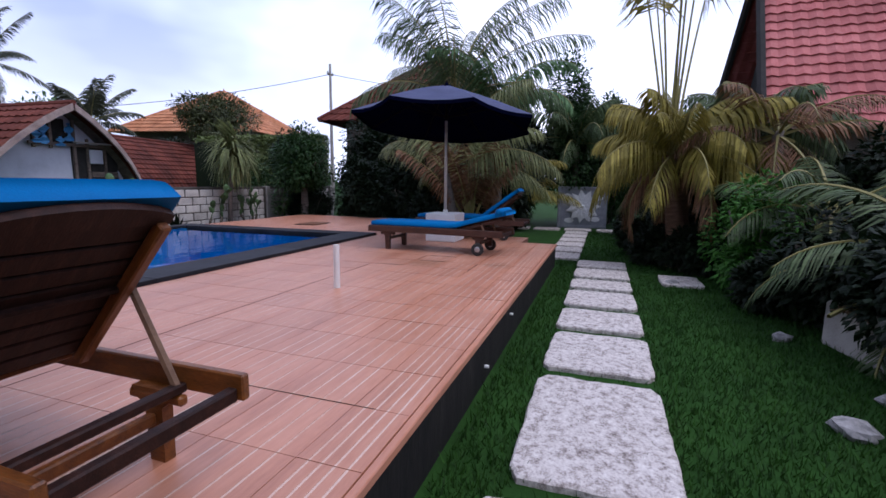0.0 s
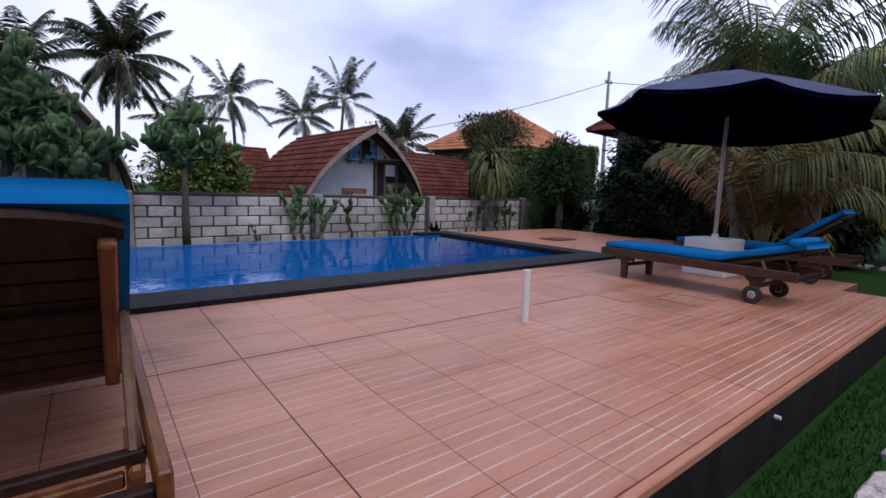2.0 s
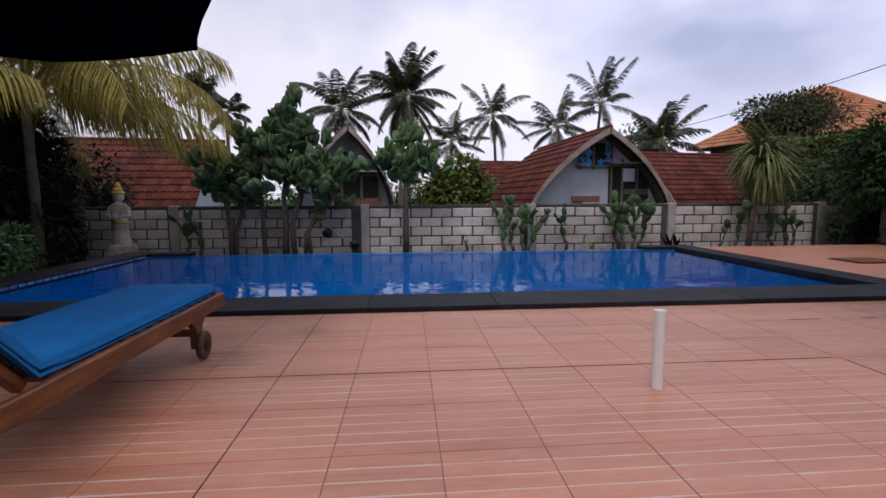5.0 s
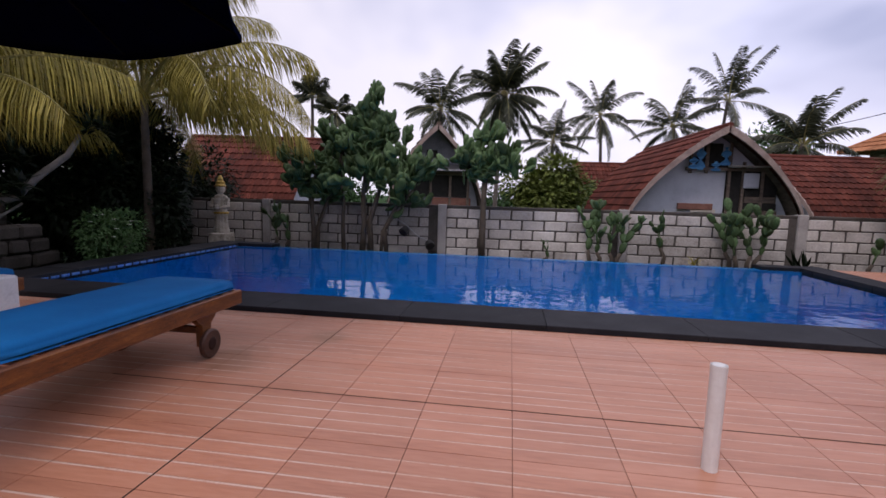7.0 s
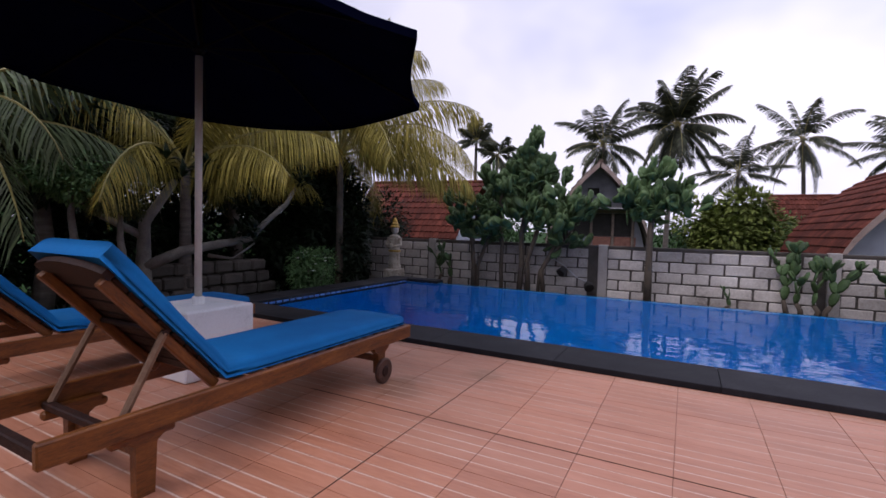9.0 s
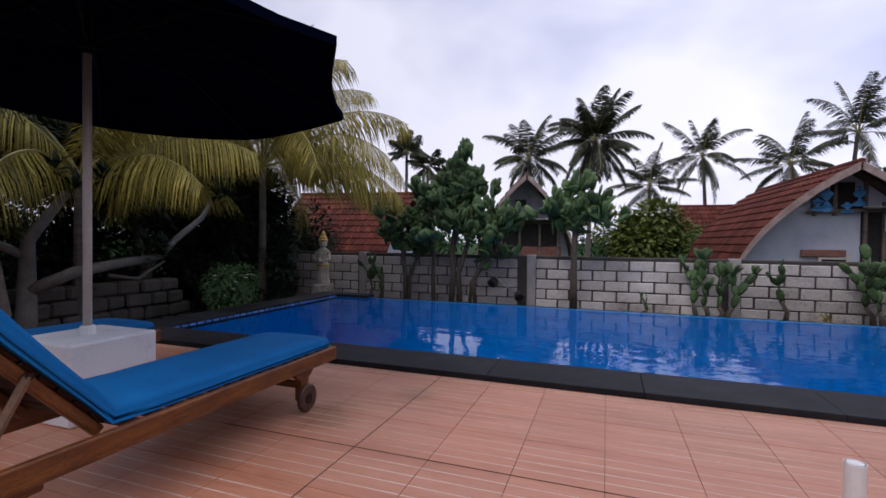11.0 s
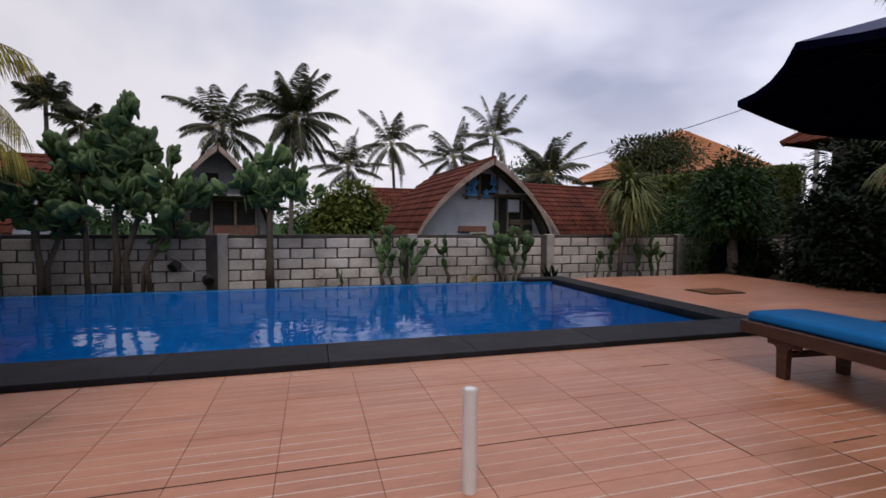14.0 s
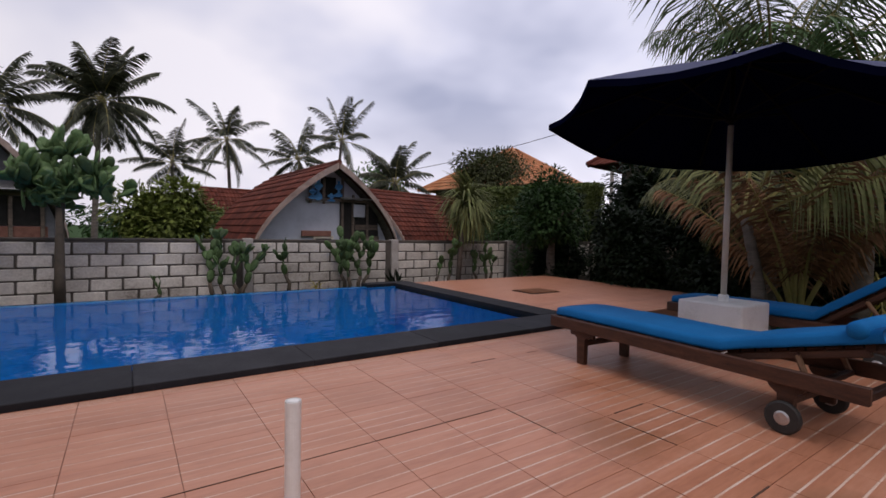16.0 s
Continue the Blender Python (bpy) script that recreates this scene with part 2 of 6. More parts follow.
M_LEAF = leaf_material("broad_leaf", (0.014, 0.04, 0.009), (0.045, 0.095, 0.025))
M_LEAF_YELLOW = leaf_material("yellowish_leaf", (0.06, 0.1, 0.016), (0.21, 0.24, 0.055))
M_LEAF_PALE = leaf_material("pale_leaf", (0.055, 0.12, 0.04), (0.13, 0.23, 0.085))
# Nearly black leaf green: the garden's deep shade is put into the colour
M_LEAF_DARK_SHADED = leaf_material("dark_shaded_leaf", (0.003, 0.008, 0.002), (0.011, 0.024, 0.007))
M_LEAF_BRIGHT = leaf_material("bright_leaf", (0.03, 0.1, 0.012), (0.09, 0.24, 0.035))
M_PALM_FAR = leaf_material("far_palm_leaf", (0.022, 0.027, 0.015), (0.085, 0.092, 0.055))
M_PALM = leaf_material("palm_leaf", (0.035, 0.06, 0.02), (0.11, 0.145, 0.06))
M_PALM_GOLD = leaf_material("yellowing_palm_leaf", (0.13, 0.115, 0.014), (0.38, 0.31, 0.065))
M_PALM_DRY = leaf_material("dry_palm_leaf", (0.12, 0.055, 0.025), (0.3, 0.17, 0.09))
M_LEAF_OLIVE = leaf_material("olive_leaf", (0.03, 0.042, 0.012), (0.1, 0.11, 0.04))
M_LEAF_HEDGE = leaf_material("clipped_hedge_leaf", (0.06, 0.09, 0.02), (0.18, 0.22, 0.065))
M_DRACAENA = leaf_material("dracaena_leaf", (0.08, 0.105, 0.034), (0.3, 0.32, 0.13))
M_PALM_YOUNG = leaf_material("young_palm_leaf", (0.1, 0.12, 0.04), (0.28, 0.29, 0.12))
M_PLASTER_OLD = material("stained_grey_plaster", [(0.2, (0.1, 0.1, 0.115)), (0.5, (0.25, 0.255, 0.285)), (0.8, (0.38, 0.39, 0.42))], scale=2.4, rough=0.9, bump=0.4)
M_BARGE = material("pale_verge", [(0.25, (0.17, 0.12, 0.1)), (0.55, (0.34, 0.26, 0.22)), (0.8, (0.5, 0.42, 0.37))], scale=4, rough=0.9, bump=0.5)
M_BARK_BROWN = material("shaggy_brown_bark", [(0.25, (0.05, 0.026, 0.016)), (0.55, (0.15, 0.085, 0.052)), (0.8, (0.27, 0.17, 0.11))], scale=5, rough=0.95, bump=1.0, stretch=(1, 1, 4))
M_PETAL = material("white_petal", [(0.3, (0.7, 0.68, 0.6)), (0.7, (0.85, 0.84, 0.8))], rough=0.6, bump=0)
M_STATUE = material("mossy_sandstone", [(0.3, (0.1, 0.08, 0.06)), (0.45, (0.42, 0.37, 0.29)), (0.7, (0.7, 0.64, 0.54))], scale=7, rough=0.9, bump=0.6)
M_GOLD = material("gold_paint", [(0.3, (0.4, 0.25, 0.04)), (0.7, (0.65, 0.45, 0.1))], scale=10, rough=0.45, metal=0.3)
M_SLATE = material("grey_slate", [(0.25, (0.17, 0.18, 0.21)), (0.7, (0.36, 0.37, 0.42))], scale=5, rough=0.8, bump=0.5)
M_MARBLE = material("white_carved_stone", [(0.25, (0.62, 0.62, 0.64)), (0.7, (0.84, 0.84, 0.85))], scale=8, rough=0.7, bump=0.3)
M_MARBLE_ROUGH = material("rough_pale_stone", [(0.25, (0.1, 0.095, 0.09)), (0.7, (0.36, 0.34, 0.33))], scale=9, rough=0.9, bump=0.8, fine=40)
M_RUBBER = material("black_rubber", [(0.3, (0.012, 0.012, 0.012)), (0.7, (0.035, 0.033, 0.03))], scale=10, rough=0.7)
M_STEEL = material("galvanised_steel", [(0.3, (0.4, 0.4, 0.4)), (0.7, (0.6, 0.6, 0.6))], scale=12, rough=0.4, metal=0.9, bump=0.1)
M_BLADE = leaf_material("grass_blade", (0.012, 0.044, 0.004), (0.036, 0.095, 0.011), rough=0.7)
M_CACTUS = material("cactus_pad", [(0.25, (0.024, 0.05, 0.016)), (0.55, (0.065, 0.115, 0.04)), (0.85, (0.17, 0.22, 0.11))], scale=5, rough=0.6, bump=0.3, fine=40, spread=0.4, random_by="object", gloss=0.3)
M_CACTUS_STEM = material("cactus_stem", [(0.25, (0.035, 0.028, 0.02)), (0.7, (0.11, 0.085, 0.06))], scale=6, rough=0.9, bump=0.6)


def water_material():
    m = bpy.data.materials.new("pool_water")
    m.use_nodes = True
    t = m.node_tree
    t.nodes.remove(t.nodes["Principled BSDF"])
    clear = t.nodes.new("ShaderNodeBsdfTransparent")
    clear.inputs["Color"].default_value = (0.62, 0.93, 1.0, 1)
    gloss = nd(t, "ShaderNodeBsdfGlossy", Roughness=0.03)
    fres = nd(t, "ShaderNodeFresnel", IOR=1.3)
    ms = t.nodes.new("ShaderNodeMixShader")
    tc = t.nodes.new("ShaderNodeTexCoord")
    mp = t.nodes.new("ShaderNodeMapping")
    mp.inputs["Scale"].default_value = (1, 1.6, 1)
    wave = nd(t, "ShaderNodeTexNoise", Scale=2.6, Detail=2.0, Roughness=0.45)
    b = nd(t, "ShaderNodeBump", Strength=0.1, Distance=0.05)
    t.links.new(tc.outputs["Object"], mp.inputs["Vector"])
    t.links.new(mp.outputs["Vector"], wave.inputs["Vector"])
    t.links.new(wave.outputs["Fac"], b.inputs["Height"])
    t.links.new(b.outputs["Normal"], gloss.inputs["Normal"])
    t.links.new(b.outputs["Normal"], fres.inputs["Normal"])
    t.links.new(fres.outputs["Fac"], ms.inputs["Fac"])
    t.links.new(clear.outputs["BSDF"], ms.inputs[1])
    t.links.new(gloss.outputs["BSDF"], ms.inputs[2])
    t.links.new(ms.outputs["Shader"], t.nodes["Material Output"].inputs["Surface"])
    return m


M_WATER = water_material()


# ---- builders ----
class Shape:
    """Vertices and faces gathered in lists, with a material slot for each face."""

    def __init__(self):
        self.v, self.f, self.s = [], [], []

    def face(self, pts, slot=0):
        n = len(self.v)
        self.v += [tuple(p) for p in pts]
        self.f.append(tuple(range(n, n + len(pts))))
        self.s.append(slot)
        return self

    def block(self, x0, x1, y0, y1, z0, z1, bevel=0.0, m=None, slot=0):
        """A box, chamfered along its twelve edges when bevel is given."""
        b = min(bevel, 0.49 * min(x1 - x0, y1 - y0, z1 - z0))
        lo, hi = (x0, y0, z0), (x1, y1, z1)
        m = m or Matrix()
        n = len(self.v)
        index = {}
        for ax in range(3):
            for corner in range(8):
                p = [hi[k] - b if corner >> k & 1 else lo[k] + b for k in range(3)]
                p[ax] = hi[ax] if corner >> ax & 1 else lo[ax]
                index[ax, corner] = len(self.v)
                self.v.append(tuple(m @ Vector(p)))
        for ax in range(3):
            u, w = (ax + 1) % 3, (ax + 2) % 3
            for side in (0, 1):
                ring = [side << ax | a << u | c << w for a, c in ((0, 0), (1, 0), (1, 1), (0, 1))]
                self.f.append(tuple(index[ax, c] for c in (ring if side else ring[::-1])))
                self.s.append(slot)
            if b > 0:
                for a in (0, 1):
                    for c in (0, 1):
                        p, q = a << u | c << w, a << u | c << w | 1 << ax
                        quad = (index[u, p], index[u, q], index[w, q], index[w, p])
                        self.f.append(quad if a == c else quad[::-1])
                        self.s.append(slot)
        if b > 0:
            for corner in range(8):
                tri = tuple(index[k, corner] for k in range(3))
                odd = bin(corner).count("1") % 2
                self.f.append(tri if odd else tri[::-1])
                self.s.append(slot)
        return self

    def tube(self, path, radii, sides=8, slot=0, caps=True):
        path = [Vector(p) for p in path]
        if not hasattr(radii, "__len__"):
            radii = [radii] * len(path)
        rings = []
        side = None
        for k, p in enumerate(path):
            way = (path[min(k + 1, len(path) - 1)] - path[max(k - 1, 0)]).normalized()
            if side is None:
                side = way.orthogonal().normalized()
            side = (side - way * side.dot(way)).normalized()
            other = way.cross(side)
            rings.append(len(self.v))
            for j in range(sides):
                a = 2 * math.pi * j / sides
                self.v.append(tuple(p + radii[k] * (math.cos(a) * side + math.sin(a) * other)))
        for a, b in zip(rings, rings[1:]):
            for j in range(sides):
                q = (j + 1) % sides
                self.f.append((a + j, a + q, b + q, b + j))
                self.s.append(slot)
        if caps:
            self.f.append(tuple(rings[0] + j for j in range(sides))[::-1])
            self.f.append(tuple(rings[-1] + j for j in range(sides)))
            self.s += [slot, slot]
        return self

    def lathe(self, profile, centre=(0, 0, 0), sides=16, squash=1.0, slot=0):
        """Rings of (radius, height) about a vertical axis."""
        cx, cy, cz = centre
        start = len(self.v)
        for r, h in profile:
            for j in range(sides):
                a = 2 * math.pi * j / sides
                self.v.append((cx + r * math.cos(a), cy + r * squash * math.sin(a), cz + h))
        for k in range(len(profile) - 1):
            for j in range(sides):
                q, a, b = (j + 1) % sides, start + k * sides, start + (k + 1) * sides
                self.f.append((a + j, a + q, b + q, b + j))
                self.s.append(slot)
        self.f.append(tuple(start + j for j in range(sides))[::-1])
        self.f.append(tuple(start + (len(profile) - 1) * sides + j for j in range(sides)))
        self.s += [slot, slot]
        return self

    def prism(self, profile, x0, x1, slot=0):
        """A closed outline of (y, z) drawn out from x0 to x1."""
        a, n = len(self.v), len(profile)
        self.v += [(x, y, z) for x in (x0, x1) for y, z in profile]
        self.f += [tuple(a + j for j in range(n)), tuple(a + n + j for j in range(n))[::-1]]
        self.f += [(a + j, a + n + j, a + n + (j + 1) % n, a + (j + 1) % n) for j in range(n)]
        self.s += [slot] * (n + 2)
        return self

    def mesh(self, name, *materials, smooth=False):
        me = bpy.data.meshes.new(name)
        me.from_pydata(self.v, [], self.f)
        for m in materials:
            me.materials.append(m)
        me.polygons.foreach_set("material_index", self.s)
        if smooth:
            me.polygons.foreach_set("use_smooth", [True] * len(self.f))
        me.update()
        return me


def part(name, shape, mats, parent, label="", m=None, smooth=False):
    """One mesh object under a thing or a part."""
    mats = mats if hasattr(mats, "__len__") else (mats,)
    ob = new(name, shape.mesh(name, *mats, smooth=smooth) if hasattr(shape, "mesh") else shape)
    ob.parent = parent
    if m is not None:
        ob.matrix_basis = m
    return tagged(ob, label)


def thing(name, m, label, category, group="", kind=""):
    ob = new(name)
    ob.matrix_basis = m
    return tagged(ob, label, category, group, kind)


def solid(name, shape, mats, label, category, group="", kind="", m=None, smooth=False):
    ob = part(name, shape, mats, None, "", m, smooth)
    return tagged(ob, label, category, group, kind)


# ---- setting: ground, deck, pool, garden wall ----
GROUND = -0.39


def ground_sheet():
    s = Shape()
    xs = sorted([-900, -200, -60, -6.4, -6.3, 4.1, 4.25] + [-30 + 1.5 * k for k in range(41)] + [60, 200, 900])
    ys = [-900, -200, -60] + [-30 + 1.5 * k for k in range(41)] + [60, 200, 900]
    hole = lambda x, y: -6.2 < x < 5.2 and -1.8 < y < 6.6  # noqa: E731
    for i, x in enumerate(xs):
        for y in ys:
            flat = hole(x, y) or abs(x) > 60 or abs(y) > 60 or (-6 < x < 14 and -5 < y < 8)
            s.v.append((x, y, GROUND - (1.6 if -6.35 < x < 4.2 and 1.4 < y < 6.2 else 0) + (0 if flat else 0.05 * noise.noise((x * 0.3, y * 0.3, 0)))))
    n = len(ys)
    for i in range(len(xs) - 1):
        for j in range(n - 1):
            s.f.append((i * n + j, (i + 1) * n + j, (i + 1) * n + j + 1, i * n + j + 1))
            s.s.append(0)
    return solid("ground", s, M_GRASS_SOIL, "dark green lawn and soil around the pool deck", "ground", kind="structure", smooth=True)


ground_sheet()

# Deck: dark stone plinth with wood-look tiles laid on it
DECK_FRONT, DECK_BACK, DECK_LEFT, DECK_RIGHT = -1.70, 1.79, -7.2, 4.3
deck = solid("deck", Shape().block(DECK_LEFT, DECK_RIGHT, DECK_FRONT + 0.03, DECK_BACK, GROUND - 0.1, -0.005)
             .block(DECK_RIGHT, 5.1, -1.1, 6.62, GROUND - 0.1, -0.005).block(5.1, 8.5, 2.0, 6.62, GROUND - 0.1, -0.005), M_JOINT,
             "raised pool deck tiled in pinkish brown wood-look ceramic", "deck", kind="structure")
solid("deck_fascia", Shape().block(DECK_LEFT, DECK_RIGHT + 0.03, DECK_FRONT, DECK_FRONT + 0.028, GROUND - 0.1, -0.03)
      .block(DECK_RIGHT + 0.002, DECK_RIGHT + 0.03, DECK_FRONT + 0.03, -1.12, GROUND - 0.1, -0.03), M_DARKSTONE,
      "dark stained stone side of the raised deck", "fascia", kind="structure")
solid("deck_trim", Shape().block(DECK_LEFT, DECK_RIGHT + 0.05, DECK_FRONT - 0.02, DECK_FRONT + 0.02, -0.045, 0.0, 0.006), M_TILE,
      "pinkish tile edge along the front of the deck", "trim", kind="structure")

TX, TY, X_JOINT, Y_JOINT = 0.436, 0.436, -2.08, 0.35


def tile_shape(w, d):
    """One tile with five plank strips and pale grooves between them."""
    s = Shape()
    g, strips, h, low = 0.0018, 5, 0.0, -0.005
    p = (d - 2 * g) / strips
    x0, x1 = g, w - g
    for k in range(strips):
        y0, y1 = g + k * p, g + (k + 1) * p
        e = 0.0055
        a, b = (y0 + (e if k else 0)), (y1 - (e if k < strips - 1 else 0))
        s.face([(x0, a, h), (x1, a, h), (x1, b, h), (x0, b, h)])
        if k < strips - 1:
            s.face([(x0, b, h - 0.0008), (x1, b, h - 0.0008), (x1, y1 + e, h - 0.0008), (x0, y1 + e, h - 0.0008)], 1)
    s.face([(x0, g, low - 0.012), (x1, g, low - 0.012), (x1, g, h), (x0, g, h)])
    s.face([(x0, d - g, h), (x1, d - g, h), (x1, d - g, low - 0.012), (x0, d - g, low - 0.012)])
    s.face([(x0, g, h), (x0, d - g, h), (x0, d - g, low - 0.012), (x0, g, low - 0.012)])
    s.face([(x1, g, low - 0.012), (x1, d - g, low - 0.012), (x1, d - g, h), (x1, g, h)])
    return s


def lay_tiles():
    full = {}
    rest = Shape()
    i0, i1 = math.floor((DECK_LEFT - X_JOINT) / TX), math.ceil((8.5 - X_JOINT) / TX)
    j0, j1 = math.floor((DECK_FRONT - Y_JOINT) / TY), math.ceil((6.62 - Y_JOINT) / TY)
    for i in range(i0, i1):
        for j in range(j0, j1):
            for rx0, rx1, ry0, ry1 in ((DECK_LEFT, DECK_RIGHT, DECK_FRONT + 0.022, DECK_BACK), (DECK_RIGHT, 5.1, -1.1, 6.62), (5.1, 8.5, 2.0, 6.62)):
                x0, x1 = max(X_JOINT + i * TX, rx0), min(X_JOINT + (i + 1) * TX, rx1)
                y0, y1 = max(Y_JOINT + j * TY, ry0), min(Y_JOINT + (j + 1) * TY, ry1)
                if x1 - x0 < 0.04 or y1 - y0 < 0.04:
                    continue
                key = (round(x1 - x0, 3), round(y1 - y0, 3))
                if x0 < 4.25 and x0 > -5.5:
                    if key not in full:
                        full[key] = tile_shape(*key).mesh("tile", M_TILE, M_GROOVE)
                    lift = 0.0012 * noise.noise((i * 3.1, j * 2.7, 0.5))
                    part("tile", full[key], (), deck, m=pose(x0, y0, lift))
                else:
                    t = tile_shape(*key)
                    n = len(rest.v)
                    rest.v += [(a + x0, b + y0, c) for a, b, c in t.v]
                    rest.f += [tuple(q + n for q in f) for f in t.f]
                    rest.s += t.s
    part("far_tiles", rest, (M_TILE, M_GROOVE), deck, "pinkish wood-look tiles")["kind"] = "stuff"


# Pool
PX0, PX1, PY0, PY1, WATER = -6.02, 3.9, 2.36, 6.28, -0.01
pool = solid("pool", Shape().block(PX0 - 0.25, PX1 + 0.05, PY0 - 0.05, PY1 + 0.2, -1.62, -1.5)
             .block(PX0 - 0.25, PX0, PY0 - 0.05, PY1 + 0.2, -1.5, -0.04).block(PX1, PX1 + 0.05, PY0 - 0.05, PY1 + 0.2, -1.5, -0.04)
             .block(PX0, PX1, PY0 - 0.05, PY0, -1.5, -0.04).block(PX0, PX1, PY1, PY1 + 0.2, -1.5, -0.014), M_POOL,
             "swimming pool lined with deep blue mosaic, brim full", "pool", kind="structure")
water = solid("water", Shape().face([(PX0, PY0, WATER), (PX1, PY0, WATER), (PX1, PY1 + 0.17, WATER), (PX0, PY1 + 0.17, WATER)]), M_WATER,
              "still blue pool water mirroring palms and clouds", "water", kind="structure")
coping = solid("coping", Shape().block(PX0 - 0.6, PX1 + 0.4, 1.80, PY0 - 0.01, -0.3, 0.0), M_COPING,
               "dark stone border around the swimming pool", "pool border", kind="structure")


def coping_row(x0, x1, y0, y1, n, along_x=True):
    for k in range(n):
        a, b = k / n, (k + 1) / n
        g = 0.0012
        if along_x:
            box = (x0 + (x1 - x0) * a + g, x0 + (x1 - x0) * b - g, y0, y1)
        else:
            box = (x0, x1, y0 + (y1 - y0) * a + g, y0 + (y1 - y0) * b - g)
        part("slab", Shape().block(*box, -0.06, 0.045 + 0.001 * (k % 2), 0.004), M_COPING, coping)


coping_row(PX0 - 0.5, PX1 + 0.42, 1.80, PY0 + 0.01, 9)
coping_row(PX1 - 0.005, PX1 + 0.42, PY0 + 0.02, 6.62, 7, False)
coping_row(PX0 - 0.5, PX0 + 0.005, PY0 + 0.02, 6.62, 7, False)
coping_row(3.3, PX1 - 0.01, PY1 + 0.03, 6.62, 1)
coping_row(PX0 + 0.01, -5.3, PY1 + 0.03, 6.62, 1)

# Pale glass tiles along the far waterline
for k in range(30):
    y = PY0 + 0.02 + k * 0.13
    part("edge_tile", Shape().block(PX0 - 0.0, PX0 + 0.012, y, y + 0.1, -0.02, 0.008, 0.002), M_EDGE, pool, "pale blue glass tile")

# Unseen plain wall added behind the lawn to cut light from that side
solid("wall_south_blocker", Shape().block(-14.0, 4.0, -8.6, -8.35, GROUND, 4.2, 0.01), M_PLASTER, "unseen plain grey wall added to block light behind the lawn", "wall", kind="structure")

# Planting strip between pool and wall
solid("planting_bed", Shape().block(-9.5, 9.5, 6.63, 9.0, GROUND - 0.1, -0.17).block(PX0 + 0.01, PX1, PY1 + 0.205, 6.625, GROUND - 0.1, -0.15),
      M_SOIL, "bare brown soil strip under the garden wall", "planting bed", kind="structure")

# Garden wall of pale blocks between concrete posts
WALL_Y, WALL_TOP, WALL_BASE = 7.73, 0.87, -0.19
PILLARS = [-10.0, -6.2, -2.24, 1.42, 4.65, 8.3, 12.0]
wall = solid("wall_garden", Shape().block(-10, 12, WALL_Y + 0.012, WALL_Y + 0.12, GROUND - 0.1, WALL_TOP - 0.05).block(-10, 12, WALL_Y + 0.004, WALL_Y + 0.13, WALL_TOP - 0.05, WALL_TOP, 0.01), M_MORTAR,
             "weathered garden wall of pale limestone blocks", "wall", kind="structure")


def wall_blocks():
    rng = random.Random(4)
    shapes = []
    for w in (0.45, 0.225):
        for k in range(3):
            s = Shape().block(0, w - 0.032, -0.012, 0.02, 0, 0.184, 0.012)
            s.v = [(x + 0.012 * noise.noise((x * 6, z * 9, k * 5.0)), y - 0.008 * noise.noise((x * 9 + k, z * 9, 3.0)), z + 0.01 * noise.noise((x * 7, z * 5, k + 9.0))) for x, y, z in s.v]
            shapes.append(s.mesh("block", M_BLOCK))
    for a, b in zip(PILLARS, PILLARS[1:]):
        for row in range(5):
            x = a + 0.1 - (0.225 if row % 2 else 0)
            while x < b - 0.1:
                w = 0.45
                if x < a + 0.08:
                    x += 0.225
                    w = 0.225
                if x + w > b - 0.08:
                    w = 0.225
                    if x + w > b - 0.06:
                        break
                mesh = shapes[rng.randrange(3) + (3 if w < 0.4 else 0)]
                part("block", mesh, (), wall, m=pose(x, WALL_Y, WALL_BASE - 0.02 + row * 0.205 + rng.uniform(-0.004, 0.004), 0, rng.uniform(-0.5, 0.5), 0))
                x += w
    for x in PILLARS:
        part("post", Shape().block(x - 0.09, x + 0.09, WALL_Y - 0.035, WALL_Y + 0.135, GROUND, WALL_TOP + 0.015, 0.012), M_CONCRETE, wall, "rough grey concrete post")


